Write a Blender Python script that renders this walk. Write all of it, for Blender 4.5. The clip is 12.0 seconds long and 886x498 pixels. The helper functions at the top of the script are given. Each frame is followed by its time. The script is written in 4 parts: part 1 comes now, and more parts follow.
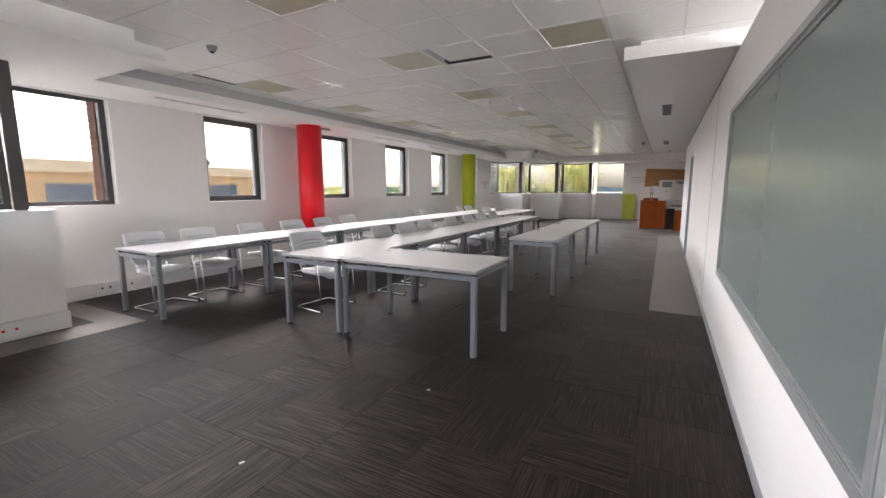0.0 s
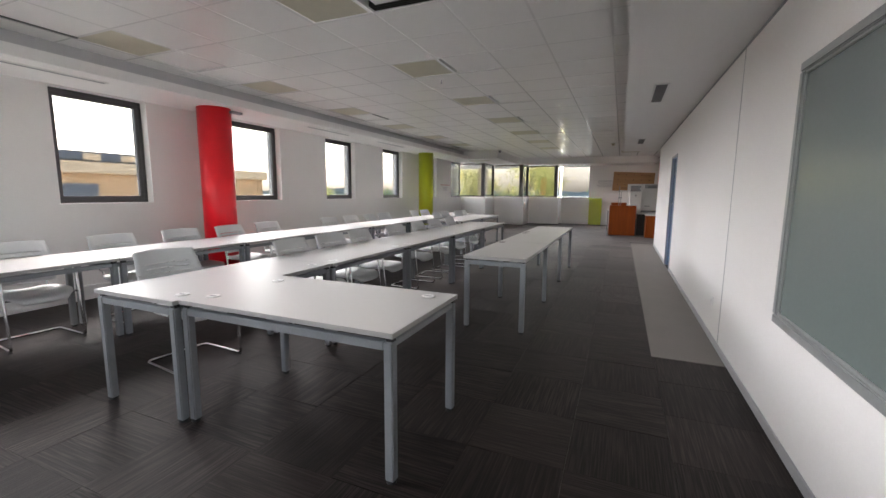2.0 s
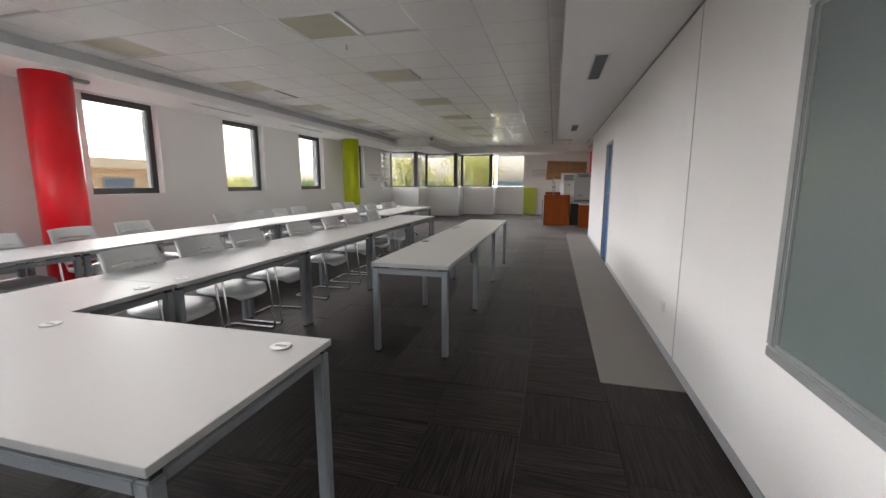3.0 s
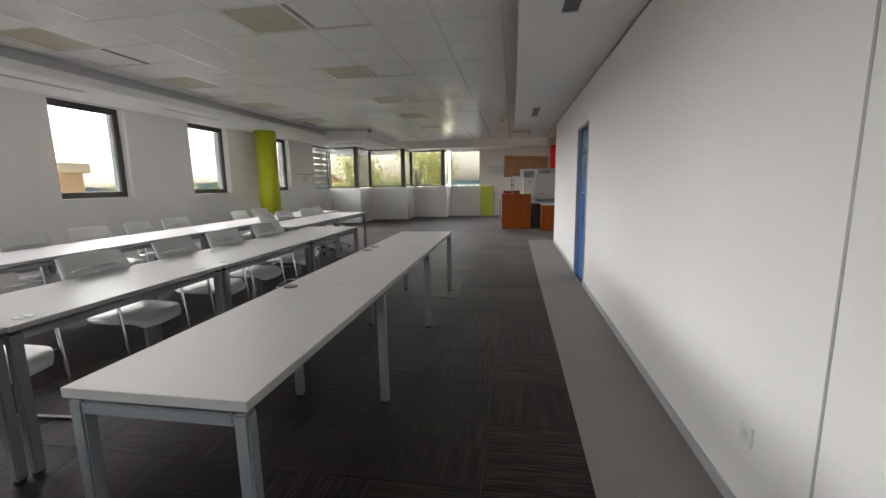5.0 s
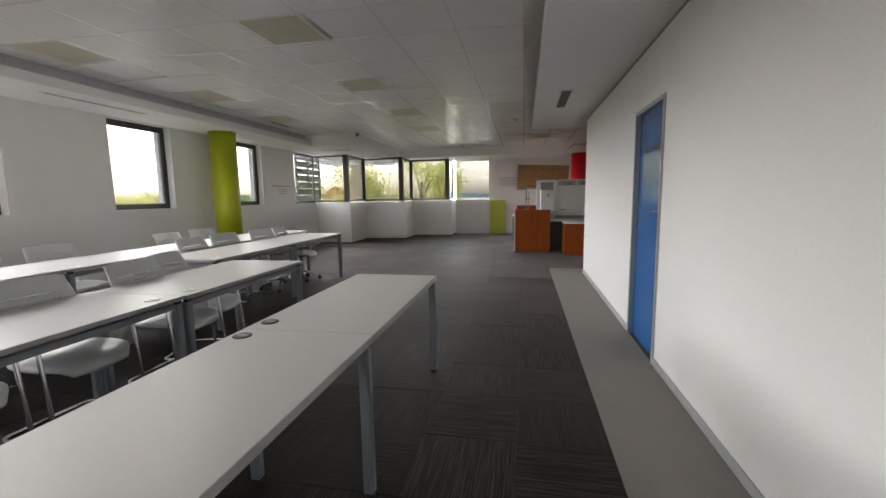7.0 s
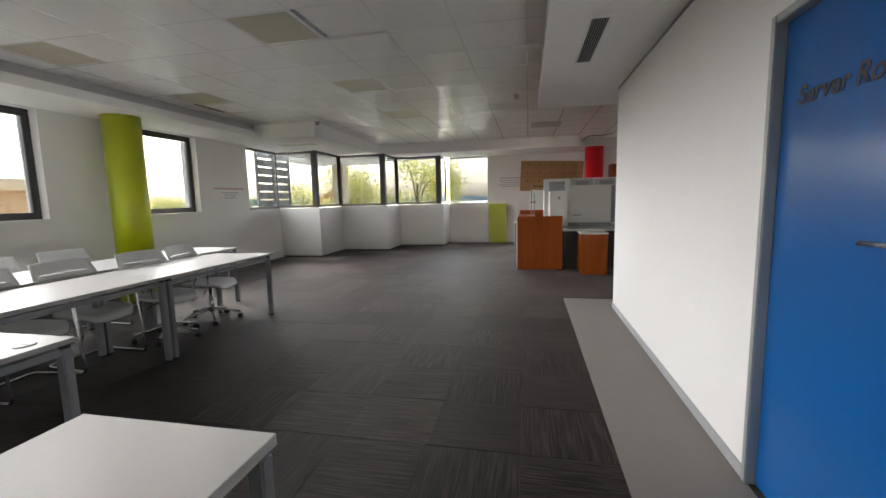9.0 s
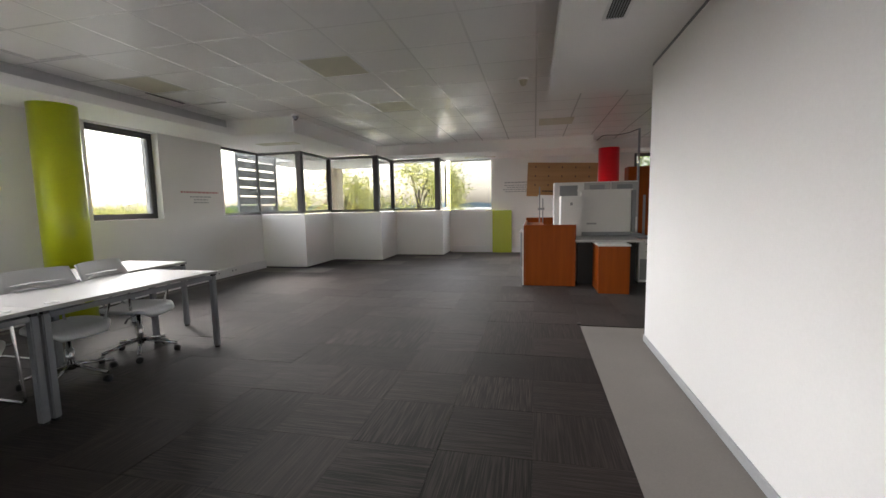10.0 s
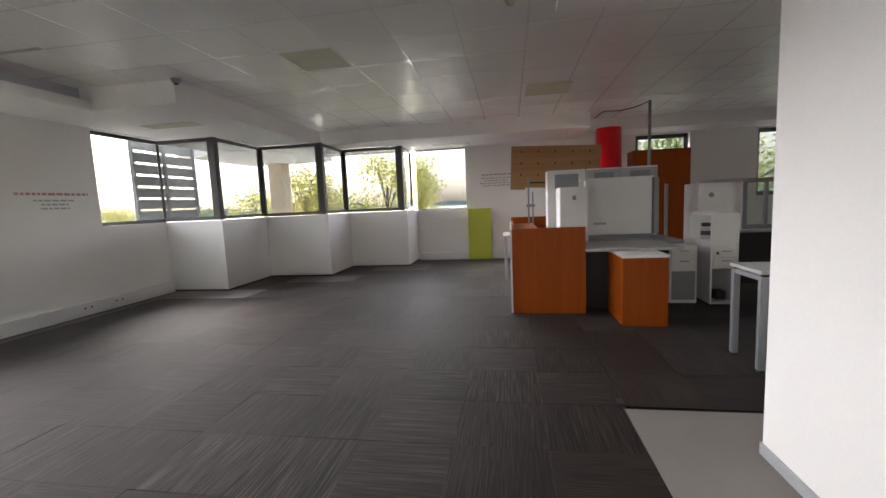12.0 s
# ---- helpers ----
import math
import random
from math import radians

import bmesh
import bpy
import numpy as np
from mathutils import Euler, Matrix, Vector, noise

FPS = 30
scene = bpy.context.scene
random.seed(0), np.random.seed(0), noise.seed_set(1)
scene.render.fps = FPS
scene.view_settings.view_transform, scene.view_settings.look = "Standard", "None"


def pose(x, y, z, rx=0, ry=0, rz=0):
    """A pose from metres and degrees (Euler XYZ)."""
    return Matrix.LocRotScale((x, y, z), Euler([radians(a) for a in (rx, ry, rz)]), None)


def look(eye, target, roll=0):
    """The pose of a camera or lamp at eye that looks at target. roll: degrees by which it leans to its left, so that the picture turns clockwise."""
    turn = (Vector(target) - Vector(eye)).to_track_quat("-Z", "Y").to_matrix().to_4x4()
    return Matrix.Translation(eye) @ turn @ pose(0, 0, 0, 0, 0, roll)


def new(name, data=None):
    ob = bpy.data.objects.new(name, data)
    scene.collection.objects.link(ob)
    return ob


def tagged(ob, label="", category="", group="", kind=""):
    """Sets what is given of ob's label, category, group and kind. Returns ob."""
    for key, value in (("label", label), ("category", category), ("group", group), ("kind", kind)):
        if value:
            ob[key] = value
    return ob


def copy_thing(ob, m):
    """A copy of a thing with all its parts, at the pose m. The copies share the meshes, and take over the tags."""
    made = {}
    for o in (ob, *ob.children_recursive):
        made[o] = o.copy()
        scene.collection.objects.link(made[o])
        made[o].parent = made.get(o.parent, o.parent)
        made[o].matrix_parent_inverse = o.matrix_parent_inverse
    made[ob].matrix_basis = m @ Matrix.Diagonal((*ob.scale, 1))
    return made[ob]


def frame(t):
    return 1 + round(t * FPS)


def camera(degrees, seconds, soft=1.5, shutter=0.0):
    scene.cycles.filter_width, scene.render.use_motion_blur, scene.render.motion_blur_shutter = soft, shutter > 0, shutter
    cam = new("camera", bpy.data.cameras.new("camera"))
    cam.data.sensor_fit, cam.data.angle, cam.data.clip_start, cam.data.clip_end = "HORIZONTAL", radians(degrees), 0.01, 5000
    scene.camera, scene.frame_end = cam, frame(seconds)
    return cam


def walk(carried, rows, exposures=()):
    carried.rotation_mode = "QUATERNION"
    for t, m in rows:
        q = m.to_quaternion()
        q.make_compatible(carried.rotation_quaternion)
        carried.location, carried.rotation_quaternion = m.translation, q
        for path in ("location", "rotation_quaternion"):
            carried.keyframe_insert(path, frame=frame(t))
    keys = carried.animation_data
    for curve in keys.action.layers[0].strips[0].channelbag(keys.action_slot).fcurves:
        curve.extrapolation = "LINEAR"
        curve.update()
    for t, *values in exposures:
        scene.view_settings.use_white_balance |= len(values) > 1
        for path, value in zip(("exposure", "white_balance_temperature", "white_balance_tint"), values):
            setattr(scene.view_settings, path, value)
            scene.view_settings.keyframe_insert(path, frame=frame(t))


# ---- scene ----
cam = camera(93.7, 12.0)
PATH = [
    (0, (0.04, 0.634, 1.366), (-0.886, 2.383, 1.081), -0.1),
    (0.5, (-0.11, 0.906, 1.349), (-1.185, 2.571, 1.074), 0.0),
    (1, (-0.234, 1.219, 1.357), (-1.292, 2.892, 1.073), 0.1),
    (1.5, (-0.267, 1.632, 1.358), (-1.203, 3.378, 1.082), 0.3),
    (2, (-0.34, 2.05, 1.338), (-1.116, 3.873, 1.069), 0.4),
    (2.5, (-0.389, 2.487, 1.331), (-1.013, 4.365, 1.044), 0.2),
    (3, (-0.393, 2.943, 1.334), (-0.897, 4.853, 1.021), 0.0),
    (3.5, (-0.434, 3.422, 1.321), (-0.828, 5.355, 0.987), -0.2),
    (5.5, (-0.39, 5.376, 1.327), (-0.713, 7.326, 1.018), -0.9),
    (6, (-0.407, 5.876, 1.33), (-0.729, 7.827, 1.032), -0.7),
    (6.5, (-0.425, 6.391, 1.318), (-0.795, 8.337, 1.042), -0.9),
    (7, (-0.493, 6.89, 1.316), (-0.872, 8.838, 1.062), -0.9),
    (9, (-0.482, 8.959, 1.323), (-0.885, 10.903, 1.082), -1.3),
    (9.5, (-0.505, 9.464, 1.317), (-0.896, 11.413, 1.095), -0.9),
    (10, (-0.514, 9.958, 1.302), (-0.944, 11.901, 1.093), -1.1),
    (10.5, (-0.532, 10.45, 1.315), (-0.963, 12.392, 1.111), -1.2),
    (11, (-0.594, 10.918, 1.324), (-1.002, 12.866, 1.12), -1.5),
    (11.5, (-0.606, 11.433, 1.296), (-1.01, 13.38, 1.082), -2.1),
    (12, (-0.687, 11.93, 1.287), (-1.012, 13.891, 1.069), -2.5),
]
walk(cam, [(t, look(eye, target, roll)) for t, eye, target, roll in PATH], exposures=[(0, 4.72, 6420, 18), (0.7, 4.56, 6420, 17), (2, 4.54, 6420, 16), (3.5, 4.5, 6480, 14), (5.5, 4.4, 6480, 12), (7, 4.42, 6480, 12), (9.5, 4.68, 6480, 13), (12, 4.7, 6480, 16)])


# ---- world, sun, large lights ----
world = bpy.data.worlds.new("overcast_sky")
scene.world = world
world.use_nodes = True
wn, wl = world.node_tree.nodes, world.node_tree.links
sky = wn.new("ShaderNodeTexSky")
sky.sky_type = "NISHITA"
sky.sun_disc = False
sky.sun_elevation, sky.sun_rotation = radians(38), radians(-55)
sky.air_density, sky.dust_density = 1.5, 4.0
grey = wn.new("ShaderNodeHueSaturation")
grey.inputs["Saturation"].default_value = 0.45
wl.new(sky.outputs[0], grey.inputs["Color"])
# soft broken cloud over the whole sky
way = wn.new("ShaderNodeTexCoord")
cloud = wn.new("ShaderNodeTexNoise")
cloud.inputs["Scale"].default_value, cloud.inputs["Detail"].default_value, cloud.inputs["Roughness"].default_value = 4.5, 5, 0.55
wl.new(way.outputs["Generated"], cloud.inputs["Vector"])
tone_ = wn.new("ShaderNodeMapRange")
tone_.inputs["From Min"].default_value, tone_.inputs["From Max"].default_value = 0.35, 0.65
tone_.inputs["To Min"].default_value, tone_.inputs["To Max"].default_value = 0.78, 1.18
wl.new(cloud.outputs["Fac"], tone_.inputs["Value"])
clouds = wn.new("ShaderNodeVectorMath")
clouds.operation = "SCALE"
wl.new(grey.outputs[0], clouds.inputs[0])
wl.new(tone_.outputs[0], clouds.inputs["Scale"])
wl.new(clouds.outputs[0], wn["Background"].inputs[0])
wn["Background"].inputs[1].default_value = 0.15

sun_data = bpy.data.lights.new("sun", "SUN")
sun_data.energy, sun_data.angle, sun_data.color = 1.7, radians(80), (0.97, 0.98, 1.0)
sun = new("sun", sun_data)
sun.matrix_world = look((-25, 19, 6), (0, 8, 0))


def window_portal(x, y, z, w, h, aim):
    """Guides the sky's light through an opening."""
    d = bpy.data.lights.new("window_daylight", "AREA")
    d.shape, d.size, d.size_y = "RECTANGLE", w, h
    d.cycles.is_portal = True
    ob = new("window_daylight", d)
    ob.matrix_world = look((x, y, z), aim)
    return ob


# ---- materials ----
def material(name, colour, rough=0.6, metal=0.0, scale=0.0, vary=0.12, bump=0.0, fine=60.0, spec=0.5):
    """Principled material with blotches at one scale and grain at a finer one."""
    m = bpy.data.materials.new(name)
    m.use_nodes = True
    n, l = m.node_tree.nodes, m.node_tree.links
    b = n["Principled BSDF"]
    b.inputs["Base Color"].default_value = (*colour, 1)
    b.inputs["Roughness"].default_value = rough
    b.inputs["Metallic"].default_value = metal
    b.inputs["Specular IOR Level"].default_value = spec
    if scale:
        tc = n.new("ShaderNodeNewGeometry")
        big = n.new("ShaderNodeTexNoise")
        big.inputs["Scale"].default_value, big.inputs["Detail"].default_value = scale, 4
        small = n.new("ShaderNodeTexNoise")
        small.inputs["Scale"].default_value, small.inputs["Detail"].default_value = fine, 3
        l.new(tc.outputs["Position"], big.inputs["Vector"])
        l.new(tc.outputs["Position"], small.inputs["Vector"])
        add = n.new("ShaderNodeMath")
        add.operation = "ADD"
        l.new(big.outputs["Fac"], add.inputs[0])
        l.new(small.outputs["Fac"], add.inputs[1])
        mp = n.new("ShaderNodeMapRange")
        mp.inputs["From Min"].default_value, mp.inputs["From Max"].default_value = 0.6, 1.4
        mp.inputs["To Min"].default_value, mp.inputs["To Max"].default_value = 1 - vary, 1 + vary
        l.new(add.outputs[0], mp.inputs["Value"])
        mx = n.new("ShaderNodeVectorMath")
        mx.operation = "SCALE"
        mx.inputs[0].default_value = colour
        l.new(mp.outputs[0], mx.inputs["Scale"])
        l.new(mx.outputs[0], b.inputs["Base Color"])
        if rough > 0.5:
            rr = n.new("ShaderNodeMapRange")
            rr.inputs["To Min"].default_value, rr.inputs["To Max"].default_value = rough - 0.05, min(rough + 0.05, 1)
            l.new(big.outputs["Fac"], rr.inputs["Value"])
            l.new(rr.outputs[0], b.inputs["Roughness"])
        if bump:
            bp = n.new("ShaderNodeBump")
            bp.inputs["Strength"].default_value, bp.inputs["Distance"].default_value = bump, 0.002
            l.new(small.outputs["Fac"], bp.inputs["Height"])
            l.new(bp.outputs[0], b.inputs["Normal"])
    return m


def glass_material(name, colour=(1, 1, 1), rough=0.0):
    m = bpy.data.materials.new(name)
    m.use_nodes = True
    n, l = m.node_tree.nodes, m.node_tree.links
    n.remove(n["Principled BSDF"])
    tr = n.new("ShaderNodeBsdfTransparent")
    tr.inputs[0].default_value = (*colour, 1)
    gl = n.new("ShaderNodeBsdfGlossy")
    gl.inputs["Roughness"].default_value = rough
    lw = n.new("ShaderNodeLayerWeight")
    lw.inputs[0].default_value = 0.5
    up = n.new("ShaderNodeMath")
    up.operation = "POWER"
    up.inputs[1].default_value = 4.0
    l.new(lw.outputs["Facing"], up.inputs[0])
    fr = n.new("ShaderNodeMapRange")
    fr.inputs["To Min"].default_value, fr.inputs["To Max"].default_value = 0.03, 0.6
    l.new(up.outputs[0], fr.inputs["Value"])
    mx = n.new("ShaderNodeMixShader")
    l.new(fr.outputs[0], mx.inputs[0])
    l.new(tr.outputs[0], mx.inputs[1])
    l.new(gl.outputs[0], mx.inputs[2])
    l.new(mx.outputs[0], n["Material Output"].inputs[0])
    return m


def wood_material(name, dark, light, rough=0.35, along="Z", scale=3.0):
    m = bpy.data.materials.new(name)
    m.use_nodes = True
    n, l = m.node_tree.nodes, m.node_tree.links
    b = n["Principled BSDF"]
    b.inputs["Roughness"].default_value = rough
    b.inputs["Specular IOR Level"].default_value = 0.22
    tc = n.new("ShaderNodeTexCoord")
    mp = n.new("ShaderNodeMapping")
    mp.inputs["Scale"].default_value = {"Z": (14, 14, 0.8), "Y": (14, 0.8, 14), "X": (0.8, 14, 14)}[along]
    l.new(tc.outputs["Object"], mp.inputs[0])
    ns = n.new("ShaderNodeTexNoise")
    ns.inputs["Scale"].default_value, ns.inputs["Detail"].default_value, ns.inputs["Distortion"].default_value = scale, 6, 0.6
    l.new(mp.outputs[0], ns.inputs["Vector"])
    rp = n.new("ShaderNodeValToRGB")
    rp.color_ramp.elements[0].position, rp.color_ramp.elements[1].position = 0.32, 0.7
    rp.color_ramp.elements[0].color, rp.color_ramp.elements[1].color = (*dark, 1), (*light, 1)
    l.new(ns.outputs["Fac"], rp.inputs[0])
    l.new(rp.outputs[0], b.inputs["Base Color"])
    bp = n.new("ShaderNodeBump")
    bp.inputs["Strength"].default_value, bp.inputs["Distance"].default_value = 0.1, 0.001
    l.new(ns.outputs["Fac"], bp.inputs["Height"])
    l.new(bp.outputs[0], b.inputs["Normal"])
    return m


def carpet_material(name, dark, light):
    """Looped carpet with thin broken streaks along each tile's own length; every tile a little different."""
    m = bpy.data.materials.new(name)
    m.use_nodes = True
    n, l = m.node_tree.nodes, m.node_tree.links
    b = n["Principled BSDF"]
    b.inputs["Roughness"].default_value = 0.5
    b.inputs["Specular IOR Level"].default_value = 0.15
    b.inputs["Sheen Roughness"].default_value = 0.22
    b.inputs["Sheen Tint"].default_value = (1.0, 0.93, 0.9, 1)
    tc = n.new("ShaderNodeTexCoord")
    own = n.new("ShaderNodeObjectInfo")
    isle = n.new("ShaderNodeNewGeometry")
    both = n.new("ShaderNodeMath")
    l.new(own.outputs["Random"], both.inputs[0])
    l.new(isle.outputs["Random Per Island"], both.inputs[1])
    chance = n.new("ShaderNodeMath")
    chance.operation = "FRACT"
    l.new(both.outputs[0], chance.inputs[0])
    # the pile of each tile leans its own way and shines more or less
    pile = n.new("ShaderNodeMapRange")
    pile.inputs["To Min"].default_value, pile.inputs["To Max"].default_value = 0.1, 0.2
    l.new(chance.outputs[0], pile.inputs["Value"])
    l.new(pile.outputs[0], b.inputs["Sheen Weight"])
    off = n.new("ShaderNodeVectorMath")
    off.operation = "SCALE"
    off.inputs[0].default_value = (37.0, 61.0, 13.0)
    l.new(chance.outputs[0], off.inputs["Scale"])
    pos = n.new("ShaderNodeVectorMath")
    l.new(tc.outputs["Object"], pos.inputs[0])
    l.new(off.outputs[0], pos.inputs[1])
    mp = n.new("ShaderNodeMapping")
    mp.inputs["Scale"].default_value = (135, 3.5, 1)
    l.new(pos.outputs[0], mp.inputs[0])
    st = n.new("ShaderNodeTexNoise")
    st.inputs["Scale"].default_value, st.inputs["Detail"].default_value = 1.0, 3
    l.new(mp.outputs[0], st.inputs["Vector"])
    wide = n.new("ShaderNodeTexNoise")
    wide.inputs["Scale"].default_value, wide.inputs["Detail"].default_value = 2.2, 3
    geo = n.new("ShaderNodeNewGeometry")
    l.new(geo.outputs["Position"], wide.inputs["Vector"])
    rp = n.new("ShaderNodeValToRGB")
    rp.color_ramp.elements[0].position, rp.color_ramp.elements[1].position = 0.43, 0.68
    rp.color_ramp.elements[0].color, rp.color_ramp.elements[1].color = (*dark, 1), (*light, 1)
    l.new(st.outputs["Fac"], rp.inputs[0])
    tone = n.new("ShaderNodeMapRange")
    tone.inputs["To Min"].default_value, tone.inputs["To Max"].default_value = 0.75, 1.3
    l.new(chance.outputs[0], tone.inputs["Value"])
    worn = n.new("ShaderNodeMapRange")
    worn.inputs["From Min"].default_value, worn.inputs["From Max"].default_value = 0.3, 0.7
    worn.inputs["To Min"].default_value, worn.inputs["To Max"].default_value = 0.85, 1.18
    l.new(wide.outputs["Fac"], worn.inputs["Value"])
    mul = n.new("ShaderNodeMath")
    mul.operation = "MULTIPLY"
    l.new(tone.outputs[0], mul.inputs[0])
    l.new(worn.outputs[0], mul.inputs[1])
    sc = n.new("ShaderNodeVectorMath")
    sc.operation = "SCALE"
    # some tiles are strongly striped, others nearly plain
    seven = n.new("ShaderNodeMath")
    seven.operation = "MULTIPLY"
    seven.inputs[1].default_value = 7.31
    l.new(chance.outputs[0], seven.inputs[0])
    part_ = n.new("ShaderNodeMath")
    part_.operation = "FRACT"
    l.new(seven.outputs[0], part_.inputs[0])
    keep = n.new("ShaderNodeMapRange")
    keep.inputs["To Min"].default_value, keep.inputs["To Max"].default_value = 0.4, 1.15
    keep.clamp = False
    l.new(part_.outputs[0], keep.inputs["Value"])
    mix = n.new("ShaderNodeMix")
    mix.data_type = "RGBA"
    mix.clamp_factor = False
    for socket in mix.inputs:
        if socket.type == "RGBA" and socket.name == "A":
            socket.default_value = (*[0.62 * a + 0.38 * c for a, c in zip(dark, light)], 1)
        if socket.type == "RGBA" and socket.name == "B":
            l.new(rp.outputs[0], socket)
    l.new(keep.outputs[0], mix.inputs[0])
    l.new([o for o in mix.outputs if o.type == "RGBA"][0], sc.inputs[0])
    l.new(mul.outputs[0], sc.inputs["Scale"])
    l.new(sc.outputs[0], b.inputs["Base Color"])
    bp = n.new("ShaderNodeBump")
    bp.inputs["Strength"].default_value, bp.inputs["Distance"].default_value = 0.5, 0.003
    l.new(st.outputs["Fac"], bp.inputs["Height"])
    l.new(bp.outputs[0], b.inputs["Normal"])
    return m


M_WALL = material("white_wall_paint", (0.865, 0.855, 0.832), 0.65, scale=0.9, vary=0.03, bump=0.05, fine=90)
M_SOFFIT = material("white_plasterboard_paint", (0.89, 0.885, 0.87), 0.75, scale=0.7, vary=0.03, bump=0.08, fine=70)
M_REVEAL = material("grey_reveal_band", (0.56, 0.56, 0.57), 0.7, scale=0.8, vary=0.05, bump=0.05, fine=80)
M_CEIL = material("ceiling_tile_mineral", (0.84, 0.835, 0.815), 0.34, scale=0.6, vary=0.04, bump=0.15, fine=160, spec=0.5)
M_TBAR = material("ceiling_bar_white_enamel", (0.93, 0.925, 0.905), 0.08, spec=0.7)
M_LAMP = material("yellowed_diffuser_plastic", (0.52, 0.49, 0.36), 0.35, scale=5, vary=0.1, fine=200, bump=0.2)
M_FRAME = material("window_frame_dark_brown", (0.062, 0.058, 0.06), 0.35, scale=3, vary=0.12)
M_GLASS = glass_material("tinted_solar_glass", (0.30, 0.307, 0.305))
M_CLEAR = glass_material("clear_glass", (0.93, 0.95, 0.94))
M_CARPET = carpet_material("carpet_tile_taupe", (0.0052, 0.0037, 0.0033), (0.043, 0.0316, 0.0284))
M_STRIP = material("vinyl_strip_beige", (0.175, 0.16, 0.145), 0.8, scale=2.5, vary=0.1, bump=0.3, fine=120)
M_SKIRT = material("grey_aluminium_skirting", (0.42, 0.43, 0.44), 0.4, metal=0.3, scale=4, vary=0.06)
M_TRUNK = material("white_cable_trunking", (0.80, 0.80, 0.79), 0.4, scale=2, vary=0.04)
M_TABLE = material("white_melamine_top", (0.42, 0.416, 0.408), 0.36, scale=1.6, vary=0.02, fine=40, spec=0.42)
M_EDGE = material("white_edge_banding", (0.70, 0.70, 0.69), 0.4)
M_STEEL = material("grey_powder_coated_steel", (0.27, 0.285, 0.30), 0.42, metal=0.35, scale=6, vary=0.06)
M_BLACK = material("black_plastic", (0.012, 0.012, 0.013), 0.5)
M_CHROME = material("chrome_tube", (0.82, 0.83, 0.84), 0.12, metal=1.0)
M_SHELL = material("white_chair_plastic", (0.74, 0.75, 0.75), 0.38, scale=3, vary=0.03)
M_RED = material("red_gloss_paint", (0.84, 0.010, 0.02), 0.28, scale=1.5, vary=0.06)
M_LIME = material("lime_green_gloss_paint", (0.48, 0.54, 0.012), 0.28, scale=1.5, vary=0.06)
M_BLUE = material("blue_door_paint", (0.0, 0.088, 0.31), 0.19, scale=1.2, vary=0.05, spec=0.5)
M_BOARD = material("frosted_grey_green_glass", (0.15, 0.185, 0.175), 0.26, scale=0.8, vary=0.03, spec=0.9)
M_ALU = material("grey_aluminium", (0.38, 0.40, 0.40), 0.35, metal=0.55, scale=5, vary=0.06)
M_ORANGE = wood_material("orange_cherry_veneer", (0.255, 0.048, 0.0015), (0.31, 0.064, 0.002), scale=1.1, rough=0.42)
M_OAK = wood_material("ply_oak_veneer", (0.37, 0.20, 0.085), (0.45, 0.255, 0.115), along="X", scale=1.0)
M_DARKIN = material("near_black_backing", (0.01, 0.01, 0.01), 0.9)


# ---- building helpers ----
def box(bm, x0, x1, y0, y1, z0, z1):
    """Adds a closed box to a bmesh."""
    v = [bm.verts.new((x, y, z)) for z in (z0, z1) for x, y in ((x0, y0), (x1, y0), (x1, y1), (x0, y1))]
    for q in ((3, 2, 1, 0), (4, 5, 6, 7), (0, 1, 5, 4), (1, 2, 6, 5), (2, 3, 7, 6), (3, 0, 4, 7)):
        bm.faces.new([v[i] for i in q])
    return v


def boxes(*dims, bevel=0.0):
    bm = bmesh.new()
    for d in dims:
        box(bm, *d)
    if bevel:
        bmesh.ops.bevel(bm, geom=bm.edges[:], offset=bevel, segments=2, affect="EDGES", clamp_overlap=True)
    return bm


def tube(bm, points, r, n=10, closed=False):
    """Sweeps a round section along points, with mitred turns."""
    pts = [Vector(p) for p in points]
    rings = []
    up = Vector((0.31, 0.17, 0.93)).normalized()
    for i, p in enumerate(pts):
        a = pts[i - 1] if i or closed else p
        b = pts[(i + 1) % len(pts)] if i < len(pts) - 1 or closed else p
        d = ((p - a).normalized() + (b - p).normalized())
        d = d.normalized() if d.length > 1e-6 else Vector((0, 0, 1))
        s = d.cross(up)
        if s.length < 0.05:
            s = d.cross(Vector((1, 0, 0)))
        s.normalize()
        t = s.cross(d)
        rings.append([bm.verts.new(p + r * (math.cos(2 * math.pi * k / n) * s + math.sin(2 * math.pi * k / n) * t)) for k in range(n)])
    for i in range(len(rings) - (0 if closed else 1)):
        a, b = rings[i], rings[(i + 1) % len(rings)]
        for k in range(n):
            f = bm.faces.new((a[k], a[(k + 1) % n], b[(k + 1) % n], b[k]))
            f.smooth = True
    if not closed:
        bm.faces.new(rings[0][::-1])
        bm.faces.new(rings[-1])
    return bm


def bend(points, radius=0.06, n=5):
    """Rounds the inner corners of a polyline."""
    pts = [Vector(p) for p in points]
    out = [pts[0]]
    for a, p, b in zip(pts, pts[1:], pts[2:]):
        r = min(radius, (p - a).length * 0.45, (b - p).length * 0.45)
        s, e = p + (a - p).normalized() * r, p + (b - p).normalized() * r
        for k in range(n + 1):
            t = k / n
            out.append((1 - t) ** 2 * s + 2 * t * (1 - t) * p + t * t * e)
    return out + [pts[-1]]


